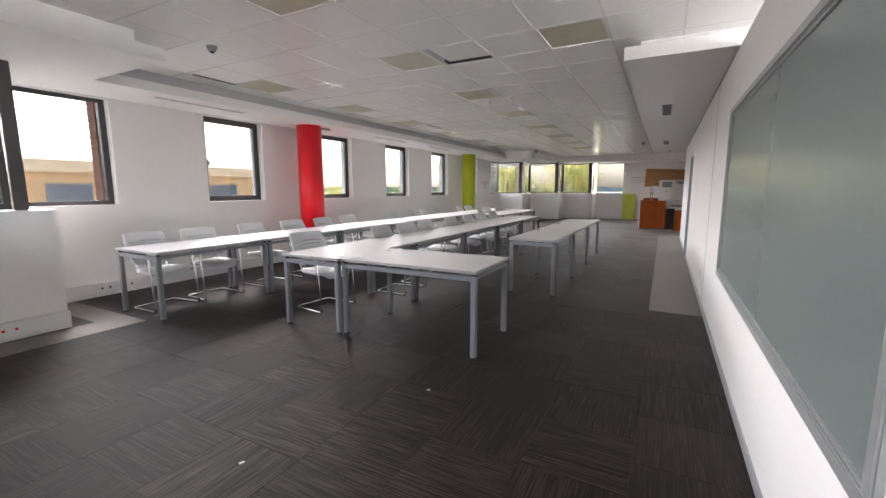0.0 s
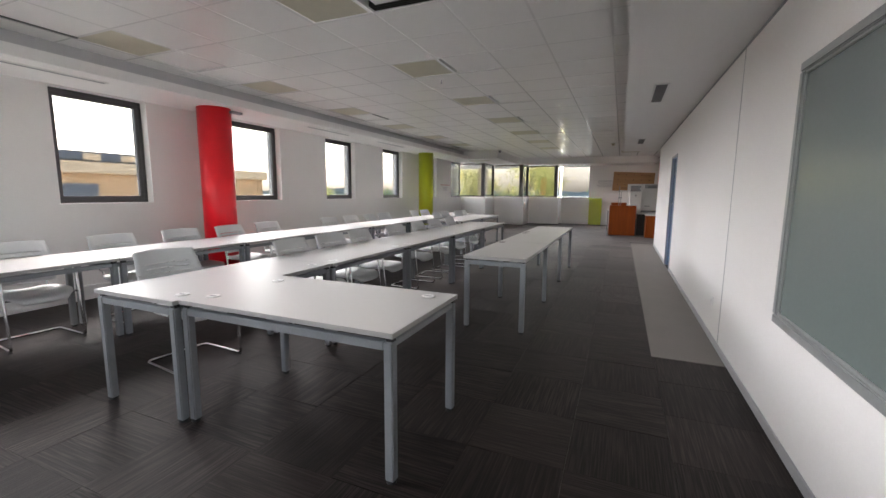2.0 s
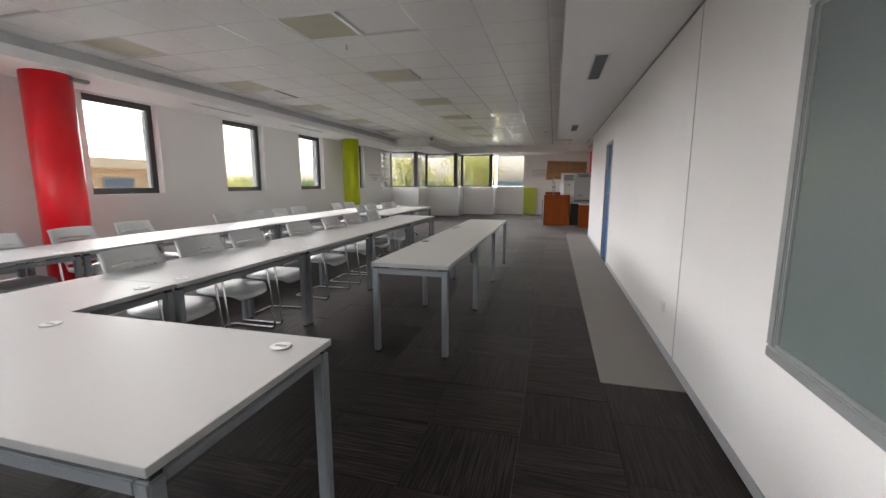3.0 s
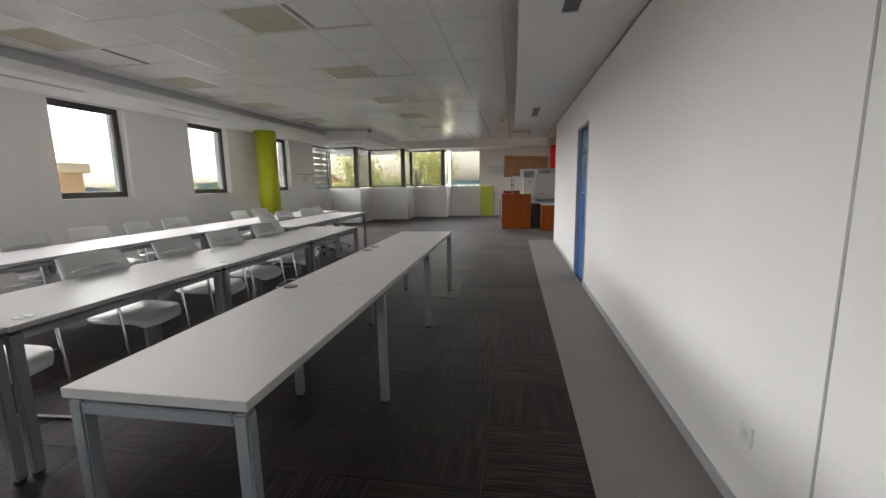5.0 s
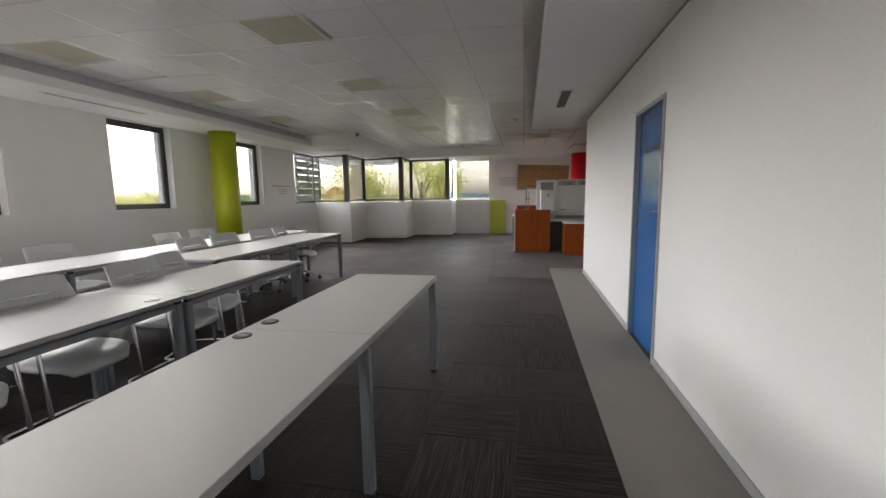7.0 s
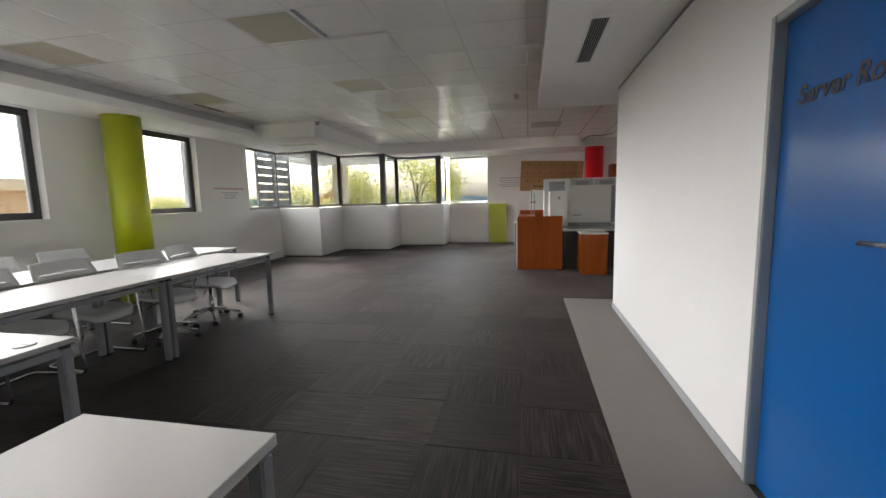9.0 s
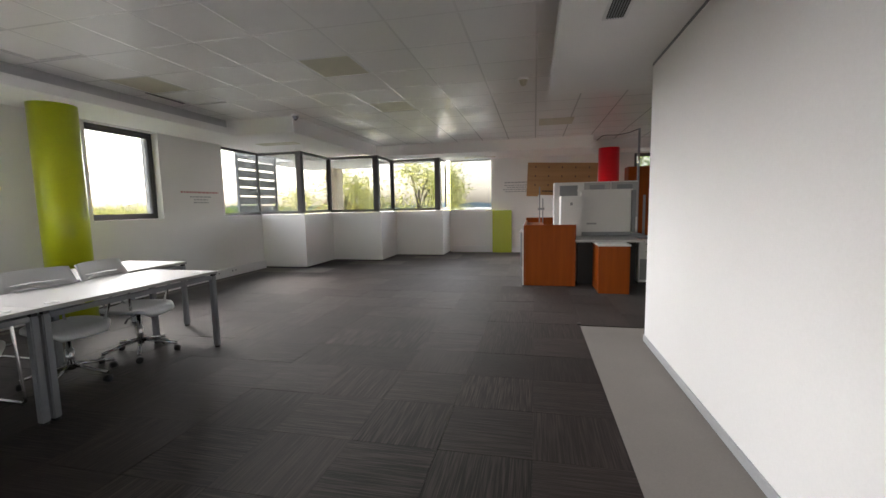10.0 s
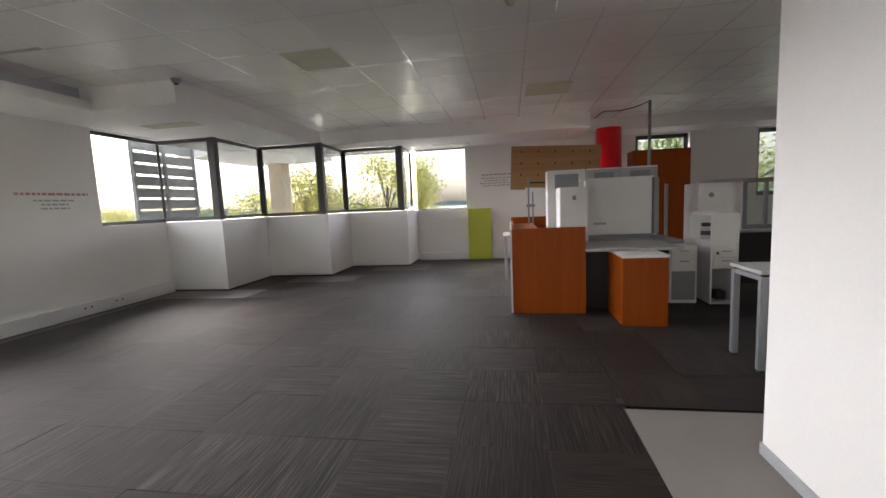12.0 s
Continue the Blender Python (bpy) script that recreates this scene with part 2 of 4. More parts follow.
def lathe(bm, profile, x=0, y=0, n=32):
    """Turns (radius, z) pairs round an upright axis."""
    rings = [[bm.verts.new((x + r * math.cos(2 * math.pi * k / n), y + r * math.sin(2 * math.pi * k / n), z)) for k in range(n)] for r, z in profile]
    for a, b in zip(rings, rings[1:]):
        for k in range(n):
            f = bm.faces.new((a[k], a[(k + 1) % n], b[(k + 1) % n], b[k]))
            f.smooth = True
    bm.faces.new(rings[0][::-1])
    bm.faces.new(rings[-1])
    return bm


def mesh_of(name, bm, mat):
    bmesh.ops.recalc_face_normals(bm, faces=bm.faces[:])
    me = bpy.data.meshes.new(name)
    bm.to_mesh(me)
    bm.free()
    me.materials.append(mat)
    return me


def part(name, bm, mat, parent=None, label=""):
    ob = new(name, mesh_of(name, bm, mat))
    ob.parent = parent
    return tagged(ob, label=label)


def thing(name, label, category, m=None, group="", kind=""):
    ob = new(name)
    ob.empty_display_size = 0.1
    if m is not None:
        ob.matrix_world = m
    return tagged(ob, label, category, group, kind)


def structure(name, bm, mat, label, category="wall"):
    return tagged(part(name, bm, mat), label, category, kind="structure")


def pierced(bm, axis, a0, a1, b0, b1, z0, z1, holes):
    """A wall along an axis from b0 to b1, between a0 and a1 thick, with holes (b, b, z, z)."""
    def put(p, q, za, zb):
        if q - p > 1e-4 and zb - za > 1e-4:
            box(bm, a0, a1, p, q, za, zb) if axis == "y" else box(bm, p, q, a0, a1, za, zb)
    at = b0
    for h0, h1, hz0, hz1 in sorted(holes):
        put(at, h0, z0, z1)
        put(h0, h1, z0, hz0)
        put(h0, h1, hz1, z1)
        at = h1
    put(at, b1, z0, z1)
    return bm


# ---- plan, in metres ----
WALL_R, WALL_L = 0.495, -6.37
SILL, HEAD, SOFFIT, CEIL = 1.175, 2.52, 2.53, 2.79
WALL_END, END_WALL = 14.05, 21.35
LEFT_WINDOWS = [(4.79, 5.85), (7.19, 8.27), (9.6, 10.70), (12.0, 13.09), (14.47, 15.58)]

# floor slab under the carpet
structure("floor", boxes((-7.2, 8.0, -2.4, 22.2, -0.2, -0.012)), M_DARKIN, "dark screed under taupe carpet tiles", "floor")

# right-hand partition with the door opening
DOOR = (10.19, 10.98)
structure("wall_east", pierced(bmesh.new(), "y", WALL_R, WALL_R + 0.14, -1.2, WALL_END, 0, 2.485, [(DOOR[0], DOOR[1], 0, 2.02)]), M_WALL, "smooth white painted partition wall", "wall")
structure("wall_partition_end", boxes((WALL_R + 0.14, 8.0, WALL_END - 0.14, WALL_END, 0, 2.8)), M_WALL, "white painted partition return", "wall")
structure("wall_west", pierced(bmesh.new(), "y", -6.70, WALL_L, 2.45, 18.05, -0.2, 2.9, [(a, b, SILL, HEAD) for a, b in LEFT_WINDOWS] + [(2.45, 3.53, SILL, HEAD), (16.95, 18.05, SILL, HEAD)]), M_WALL, "white painted outer wall with square windows", "wall")
structure("wall_back", pierced(bmesh.new(), "x", -1.35, -1.2, -2.6, 0.635, -0.2, 2.9, [(-2.6, -1.45, SILL, HEAD)]), M_WALL, "white painted wall", "wall")
structure("wall_north", pierced(bmesh.new(), "x", END_WALL, END_WALL + 0.3, -2.82, 8.0, -0.2, 2.9, [(-2.82, -1.66, SILL - 0.03, HEAD), (1.93, 2.98, SILL, HEAD), (4.25, 5.35, SILL, HEAD)]), M_WALL, "white painted end wall with windows", "wall")
structure("wall_far_east", boxes((8.0, 8.2, 13.9, 21.7, -0.2, 2.9)), M_WALL, "white painted wall", "wall")

# stepped bays: low white walls under corner windows
FAR_STEPS = [(-6.37, 18.05), (-5.33, 18.05), (-5.33, 19.33), (-4.08, 19.33), (-4.08, 20.42), (-2.82, 20.42), (-2.82, END_WALL)]
NEAR_STEPS = [(-6.37, 2.45), (-5.2, 2.45), (-5.2, 1.25), (-3.95, 1.25), (-3.95, 0.0), (-2.6, 0.0), (-2.6, -1.2)]


def low_wall(a, b, side):
    """Box of the parapet between two plan points; side: +1 where the room lies south of it, -1 north."""
    (x0, y0), (x1, y1) = a, b
    t = 0.26
    if abs(y1 - y0) < 1e-6:
        return (x0 - t, x1, min(y0, y0 + side * t), max(y0, y0 + side * t), -0.2, SILL)
    lo, hi = y0 + side * t, y1
    return (x0 - t, x0, min(lo, hi), max(lo, hi), -0.2, SILL)


for label_, steps, out in (("wall_bay_north", FAR_STEPS, 1), ("wall_bay_south", NEAR_STEPS, -1)):
    for k, (a, b) in enumerate(zip(steps, steps[1:])):
        structure("%s_%d" % (label_, k + 1), boxes(low_wall(a, b, out)), M_WALL, "stepped low white wall below corner windows", "wall")


def pane_run(name, a, b, z0, z1, nx, ny, w=0.07, deep=0.06, bars=(1, 1, 1, 1)):
    """One framed pane between plan points a and b, set back by (nx, ny)."""
    win = thing(name, "dark brown framed window with clear glass", "window", kind="structure")
    (x0, y0), (x1, y1) = (a[0] + nx, a[1] + ny), (b[0] + nx, b[1] + ny)
    along_x = abs(y1 - y0) < 1e-6
    lo, hi = (min(x0, x1), max(x0, x1)) if along_x else (min(y0, y1), max(y0, y1))
    c = y0 if along_x else x0

    def put(p, q, za, zb, d):
        return (p, q, c - d / 2, c + d / 2, za, zb) if along_x else (c - d / 2, c + d / 2, p, q, za, zb)
    left, right, bottom, top = bars
    fr = []
    if bottom:
        fr.append(put(lo, hi, z0, z0 + w * bottom, deep))
    if top:
        fr.append(put(lo, hi, z1 - w * top, z1, deep))
    if left:
        fr.append(put(lo, lo + w * left, z0 + w * bottom, z1 - w * top, deep))
    if right:
        fr.append(put(hi - w * right, hi, z0 + w * bottom, z1 - w * top, deep))
    part("window_frame", boxes(*fr, bevel=0.006), M_FRAME, win)
    g = part("pane", boxes(put(lo + w * left * 0.8, hi - w * right * 0.8, z0 + w * bottom * 0.8, z1 - w * top * 0.8, 0.012)), M_GLASS, win)
    g.visible_shadow = False
    return win


def square_window(name, y0, y1):
    """Outer frame, opening sash and inner sill of a square window in the west wall."""
    win = pane_run(name, (WALL_L, y0), (WALL_L, y1), SILL, HEAD, -0.15, 0, w=0.05, deep=0.07)
    w, x = 0.045, WALL_L - 0.135
    a, b, z0, z1 = y0 + 0.045, y1 - 0.045, SILL + 0.045, HEAD - 0.045
    part("sash", boxes((x - 0.03, x + 0.02, a, b, z0, z0 + w), (x - 0.03, x + 0.02, a, b, z1 - w, z1), (x - 0.03, x + 0.02, a, a + w, z0 + w, z1 - w), (x - 0.03, x + 0.02, b - w, b, z0 + w, z1 - w), bevel=0.006), M_FRAME, win)
    part("handle", boxes((x + 0.02, x + 0.045, a + 0.012, a + 0.034, 1.75, 1.87), bevel=0.006), M_FRAME, win)
    part("window_sill", boxes((WALL_L - 0.12, WALL_L + 0.012, y0 - 0.01, y1 + 0.01, SILL - 0.012, SILL + 0.004), bevel=0.004), M_WALL, win)


for k, (a, b) in enumerate(LEFT_WINDOWS):
    square_window("window_%d" % (k + 2), a, b)

o = 0.13
for pre, s, sy in (("window_bay_north", FAR_STEPS, 1), ("window_bay_south", NEAR_STEPS, -1)):
    y_start = 16.95 if sy > 0 else 3.53
    oy = o if sy > 0 else 0.205
    pane_run(pre, (s[0][0], y_start), (s[0][0], s[0][1] + sy * oy), SILL, HEAD, -o, 0, w=0.05, bars=(1, 0, 1, 1) if sy > 0 else (0, 1.4, 1, 1))
    for i in range(len(s) - 1):
        (ax, ay), (bx_, by) = s[i], s[i + 1]
        if abs(ay - by) < 1e-6:
            pane_run(pre, (ax, ay), (bx_ - 0.06, by), SILL + 0.004, HEAD, -o, sy * oy, w=0.06, bars=(0.3 if i == 0 else 1, 0.5, 1, 1))
        else:
            pane_run(pre, (ax, ay + sy * 0.06), (bx_, by), SILL + 0.008, HEAD, -o, sy * oy, w=0.06, bars=(0.5, 1, 1, 1))
    for (px, py) in s[1::2]:
        w_ = 0.055 if sy > 0 else 0.052
        structure("trim_bay_post", boxes((px - o - w_, px - o + w_, py + sy * oy - w_, py + sy * oy + w_, SILL + 0.002, HEAD), bevel=0.006), M_FRAME, "dark brown window corner post", "post")
pane_run("window_end", (-2.82, END_WALL), (-1.66, END_WALL), SILL - 0.03, HEAD, 0, o, w=0.05, bars=(0.3, 0.2, 0.5, 0.5))
# unseen window behind the camera, assumed by symmetry and added for its daylight
pane_run("window_back", (-2.6, -1.2), (-1.45, -1.2), SILL, HEAD, 0, -0.08)
for a, b in ((1.93, 2.98), (4.25, 5.35)):
    pane_run("window_north", (a, END_WALL), (b, END_WALL), SILL, HEAD, 0, o, w=0.08)

# ceiling, soffits and bulkheads
TX, TY = 0.6, 0.625
GX, GY = -0.5, 4.54
LIGHT_CELLS = [(-4, k) for k in range(-3, 19, 3)] + [(-8, k) for k in range(0, 16, 3)] + [(-1, 0)]
GAP_CELLS = [(-3, k) for k in range(-3, 13, 3)] + [(-8, k + 1) for k in range(0, 16, 3)]
rng = random.Random(5)
tiles, bars = bmesh.new(), bmesh.new()
for i in range(-9, 15):
    for j in range(-10, 28):
        if (i, j) in LIGHT_CELLS:
            continue
        x0, y0 = GX + i * TX, GY + j * TY
        x1, y1 = x0 + TX, y0 + TY
        ga, gb = (0.055, 0.05) if (i, j) in GAP_CELLS else (0.0085, 0.0085)
        if (i, j) == (-3, 0):
            ga, gb = 0.1, 0.13
        v = box(tiles, x0 + ga, x1 - 0.0085, y0 + 0.0085, y1 - gb, CEIL, CEIL + 0.015)
        sag = [rng.uniform(-0.0008, 0.0008) for _ in range(4)]
        if rng.random() < 0.07:
            sag[rng.randrange(4)] -= 0.01
        for q, dz in zip(v[:4], sag):
            q.co.z += dz
def grid_bar(x0, x1, y0, y1, low):
    """One length of grid bar, hung a little unevenly."""
    v = box(bars, x0, x1, y0, y1, CEIL - low, CEIL + 0.03)
    tilt = rng.uniform(-0.0007, 0.0007)
    for q in v[:4]:
        far_end = q.co.x > (x0 + x1) / 2 if x1 - x0 > y1 - y0 else q.co.y > (y0 + y1) / 2
        q.co.z += tilt if far_end else -tilt
        q.co.z += rng.uniform(-0.0002, 0.0002)


for i in range(-9, 16):
    for j in range(-10, 28):
        x, y = GX + i * TX, GY + j * TY
        if -1.3 < y < 21.0:
            grid_bar(x - 0.0095, x + 0.0095, y + 0.010, y + TY - 0.010, 0.0016)
        if -1.3 < y < 21.3 and x < 7.5:
            grid_bar(x - 0.0095, x + TX - 0.010, y - 0.0095, y + 0.0095, 0.0014)
structure("ceiling", tiles, M_CEIL, "white suspended ceiling of square mineral tiles", "ceiling")
structure("ceiling_grid", bars, M_TBAR, "white enamelled ceiling grid bars", "ceiling")
# slab coloured near black to give tile gaps the darkness of an unlit void
structure("ceiling_void_backing", boxes((-6.7, 8.2, -1.4, 21.7, CEIL + 0.25, CEIL + 0.4)), M_DARKIN, "near-black slab standing in for the unlit ceiling void", "ceiling")
structure("ceiling_soffit_west", boxes((-6.7, -5.45, 3.0, 16.2, SOFFIT, 2.64)), M_SOFFIT, "white plasterboard soffit along the windows", "ceiling")
structure("ceiling_soffit_bay_north", boxes((-6.7, -4.35, 16.2, 21.7, SOFFIT, 2.9), (-4.35, 0.75, 19.83, 21.7, SOFFIT, 2.9)), M_SOFFIT, "white plasterboard bulkhead over the stepped bay", "ceiling")
structure("ceiling_soffit_bay_south", boxes((-6.7, -4.1, -1.4, 3.0, SOFFIT, 2.64), (-6.7, -4.28, -1.4, 2.85, 2.64, 2.9)), M_SOFFIT, "white plasterboard bulkhead over the near bay", "ceiling")
structure("ceiling_soffit_east", boxes((-0.36, 0.64, 4.85, 14.9, 2.5, 2.61)), M_SOFFIT, "white plasterboard soffit along the partition", "ceiling")

# set-back bands over both soffits, coloured a darker grey than the soffits
structure("trim_soffit_reveal_west", boxes((-6.7, -5.6, 3.0, 16.2, 2.64, 2.9)), M_REVEAL, "grey band set back above the window soffit", "trim")
structure("trim_soffit_reveal_east", boxes((-0.26, 0.64, 5.35, 14.8, 2.61, 2.9)), M_REVEAL, "grey band set back above the partition soffit", "trim")

# columns
def column(name, x, y, mat, label):
    c = lathe(bmesh.new(), [(0.225, 0.0), (0.225, SOFFIT)], n=48)
    ob = part(name, c, mat)
    ob.location = (x, y, 0)
    return tagged(ob, label, "column", kind="structure")


column("column_red", -5.88, 6.5, M_RED, "round red gloss-painted column by the windows")
column("column_green", -5.93, 13.8, M_LIME, "round lime green gloss-painted column by the windows")
column("column_red_far", 1.14, 20.2, M_RED, "round red gloss-painted column behind the desks")

# light beige floor strip beside the partition
structure("floor_strip_east", boxes((-0.035, WALL_R, 5.76, WALL_END, -0.012, 0.004), (-0.035, 3.0, WALL_END, 14.46, -0.012, 0.004)), M_STRIP, "beige vinyl strip where carpet was lifted", "floor")
structure("floor_strip_west", boxes((-6.3, -4.70, 2.62, 2.9, -0.012, 0.004), (-5.1, -4.7, 1.2, 2.62, -0.012, 0.004)), M_STRIP, "beige vinyl strip round the near bay", "floor")
structure("floor_strip_bay", boxes((-6.25, -4.68, 17.5, 18.05, -0.012, 0.004), (-5.33, -4.68, 18.05, 18.12, -0.012, 0.004), (-4.72, -3.45, 18.72, 19.33, -0.012, 0.004), (-3.5, -2.35, 19.85, 20.42, -0.012, 0.004), (-2.82, -2.35, 20.42, 20.7, -0.012, 0.004)), M_STRIP, "beige vinyl strips round the stepped bay", "floor")

structure("floor_strip_trunking", boxes((-6.2, -6.1, 13.2, 17.5, -0.012, 0.004)), M_STRIP, "narrow beige vinyl strip along the trunking", "floor")

# skirting and cable trunking
structure("baseboard_east", boxes((WALL_R - 0.010, WALL_R, -1.2, DOOR[0], 0.004, 0.065), (WALL_R - 0.010, WALL_R, DOOR[1], WALL_END, 0.004, 0.065), (WALL_R - 0.010, WALL_R + 2.5, WALL_END, WALL_END + 0.01, 0.004, 0.065), bevel=0.002), M_SKIRT, "grey aluminium skirting strip", "baseboard")


def trunking(name, a, b, outward):
    """White two-channel trunking on short feet along a wall."""
    (x0, y0), (x1, y1) = a, b
    d = 0.062
    if abs(y1 - y0) < 1e-6:
        lo, hi = (y0 - d, y0) if outward[1] < 0 else (y0, y0 + d)
        bm = boxes((x0, x1, lo, hi, 0.035, 0.17), bevel=0.006)
        box(bm, x0, x1, lo + 0.01, hi, 0.0, 0.035)
    else:
        bm = boxes((x0, x0 + d, min(y0, y1), max(y0, y1), 0.035, 0.17), bevel=0.006)
        box(bm, x0, x0 + d - 0.01, min(y0, y1), max(y0, y1), 0.0, 0.035)
        box(bm, x0 + d - 0.004, x0 + d + 0.002, min(y0, y1) + 0.01, max(y0, y1) - 0.01, 0.098, 0.102)
    return structure(name, bm, M_TRUNK, "white plastic cable trunking along the wall", "trunking")


trunking("trim_trunking_west", (WALL_L, 2.5), (WALL_L, 18.03), (1, 0))
trunking("trim_trunking_pier", (-5.2, 1.3), (-5.2, 2.45), (1, 0))
trunking("trim_trunking_north", (-2.75, END_WALL), (0.9, END_WALL), (0, -1))
structure("baseboard_bay", boxes(*[(min(p[0], q[0]) + (0.001 if p[1] == q[1] else 0), max(p[0], q[0]) + (0.012 if p[1] != q[1] else 0), min(p[1], q[1]) - (0.012 if p[1] == q[1] else 0), max(p[1], q[1]) - (0.001 if p[1] == q[1] else 0.013), 0.004, 0.03) for p, q in zip(FAR_STEPS, FAR_STEPS[1:])]), M_BLACK, "dark line at the foot of the bay", "baseboard")


def socket_pair(y, x=WALL_L + 0.062, z=0.105):
    s = thing("power_socket", "pair of red and white power sockets in trunking", "socket", pose(x, y, z), "trunking sockets")
    part("plate", boxes((0, 0.006, -0.09, 0.09, -0.03, 0.03), bevel=0.002), M_TRUNK, s)
    for k in (-0.045, 0.045):
        part("outlet", boxes((0.004, 0.010, k - 0.013, k + 0.013, -0.012, 0.012), bevel=0.003), M_RED if x > -5.5 else M_BLACK, s)


for y in (3.25, 3.5, 16.55, 17.0):
    socket_pair(y)
socket_pair(2.0, -5.2 + 0.062)
socket_pair(1.75, -5.2 + 0.062)

# right-hand wall: frosted panel, seam, socket
board = thing("frosted_wall_panel", "large frosted grey-green glass panel in aluminium frame", "wall panel")
BY0, BY1, BZ0, BZ1 = 1.78, 4.85, 0.635, 2.015
part("frame", boxes((WALL_R - 0.022, WALL_R + 0.02, BY0, BY1, BZ0, BZ0 + 0.05), (WALL_R - 0.022, WALL_R + 0.02, BY0, BY1, BZ1 - 0.05, BZ1), (WALL_R - 0.022, WALL_R + 0.02, BY0, BY0 + 0.05, BZ0 + 0.05, BZ1 - 0.05), (WALL_R - 0.022, WALL_R + 0.02, BY1 - 0.05, BY1, BZ0 + 0.05, BZ1 - 0.05), bevel=0.006), M_ALU, board)
part("bead", boxes((WALL_R - 0.014, WALL_R + 0.01, BY0 + 0.05, BY1 - 0.05, BZ0 + 0.05, BZ0 + 0.068), (WALL_R - 0.014, WALL_R + 0.01, BY0 + 0.05, BY1 - 0.05, BZ1 - 0.068, BZ1 - 0.05), (WALL_R - 0.014, WALL_R + 0.01, BY1 - 0.068, BY1 - 0.05, BZ0 + 0.068, BZ1 - 0.068), bevel=0.003), M_ALU, board)
part("panel", boxes((WALL_R - 0.006, WALL_R + 0.004, BY0 + 0.05, BY1 - 0.066, BZ0 + 0.066, BZ1 - 0.066)), M_BOARD, board, "frosted grey-green glass")
structure("trim_wall_joint", boxes((WALL_R - 0.0025, WALL_R + 0.01, 6.15, 6.16, 0.066, 2.477)), M_SKIRT, "fine vertical joint between partition panels", "trim")
structure("trim_shadow_gap", boxes((WALL_R - 0.004, WALL_R + 0.02, 4.85, WALL_END + 0.002, 2.478, 2.4995)), M_STEEL, "dark metal edge along the partition head", "trim")
sock = thing("wall_socket", "white square wall socket on the partition", "socket", pose(WALL_R, 6.5, 0.36))
part("plate", boxes((-0.010, 0.0, -0.042, 0.042, -0.042, 0.042), bevel=0.003), M_TRUNK, sock)
part("outlet", boxes((-0.012, -0.008, -0.02, 0.02, -0.02, 0.02), bevel=0.002), M_EDGE, sock)

# blue door, set back in a grey steel frame
door = thing("door_1", "closed blue painted door with steel lever handle", "door", kind="structure")
y0, y1 = DOOR
part("door_frame", boxes((WALL_R - 0.012, WALL_R + 0.15, y0, y0 + 0.035, 0, 2.02), (WALL_R - 0.012, WALL_R + 0.15, y1 - 0.035, y1, 0, 2.02), (WALL_R - 0.012, WALL_R + 0.15, y0 + 0.035, y1 - 0.035, 1.985, 2.02), bevel=0.004), M_ALU, door, "grey steel door frame")
leaf = part("door_leaf", boxes((WALL_R + 0.030, WALL_R + 0.070, y0 + 0.037, y1 - 0.037, 0.008, 1.983), bevel=0.002), M_BLUE, door, "blue painted door leaf")
hx, hy = WALL_R + 0.030, y0 + 0.075
hb = tube(bmesh.new(), bend([(hx + 0.004, hy, 1.17), (hx - 0.05, hy, 1.17), (hx - 0.05, hy + 0.135, 1.165)], 0.02), 0.0095)
part("door_handle", hb, M_CHROME, door, "brushed steel lever handle")
for dz in (1.17, 1.09):
    rb = bmesh.new()
    lathe(rb, [(0.026, 0), (0.026, 0.006), (0.022, 0.009)], n=24)
    r_ = part("rose", rb, M_CHROME, door)
    r_.matrix_world = pose(hx, hy, dz, 0, -90, 0)


def lettering(text, size, m, mat, parent=None):
    """Flat letters as a mesh, reading along local x."""
    cu = bpy.data.curves.new("lettering", "FONT")
    cu.body, cu.size, cu.extrude, cu.shear, cu.offset = text, size, 0.0006, 0.22, 0.0022
    tmp = bpy.data.objects.new("lettering_source", cu)
    scene.collection.objects.link(tmp)
    me = bpy.data.meshes.new_from_object(tmp.evaluated_get(bpy.context.evaluated_depsgraph_get()))
    bpy.data.objects.remove(tmp)
    me.materials.clear()
    me.materials.append(mat)
    ob = new("lettering", me)
    ob.parent = parent
    ob.matrix_world = m
    return ob


M_INK = material("dark_blue_vinyl_lettering", (0.005, 0.009, 0.025), 0.55)
lettering("Server Room", 0.098, pose(WALL_R + 0.0285, 10.84, 1.645, 90, 0, -90), M_INK, door)


# wall lettering too small to read: bars of its size
def notice(name, lines, m, label, mats):
    t = thing(name, label, "wall lettering", m)
    r = random.Random(len(lines))
    for (z, half, h, k) in lines:
        bm, x = bmesh.new(), -half
        while x < half - 0.01:
            w = min(r.uniform(0.03, 0.085), half - x)
            box(bm, x, x + w, -0.0015, 0.0015, z, z + h)
            x += w + 0.018
        part("text_line", bm, mats[k], t)
    return t


M_REDINK = material("red_vinyl_lettering", (0.55, 0.26, 0.25), 0.5)
M_GREYINK = material("grey_vinyl_lettering", (0.45, 0.45, 0.46), 0.5)
notice("wall_notice", [(0, 0.43, 0.03, 0), (-0.075, 0.24, 0.02, 1), (-0.125, 0.16, 0.02, 1), (-0.175, 0.17, 0.02, 1)], pose(WALL_L + 0.003, 16.37, 1.60, 0, 0, 90), "red and grey vinyl lettering on white wall", (M_REDINK, M_GREYINK))
notice("wall_notice", [(0, 0.32, 0.032, 1), (-0.07, 0.33, 0.022, 1), (-0.125, 0.25, 0.022, 1), (-0.18, 0.37, 0.022, 1), (-0.235, 0.3, 0.022, 1)], pose(-0.98, END_WALL - 0.003, 1.86), "grey vinyl lettering on the white end wall", (M_REDINK, M_GREYINK))
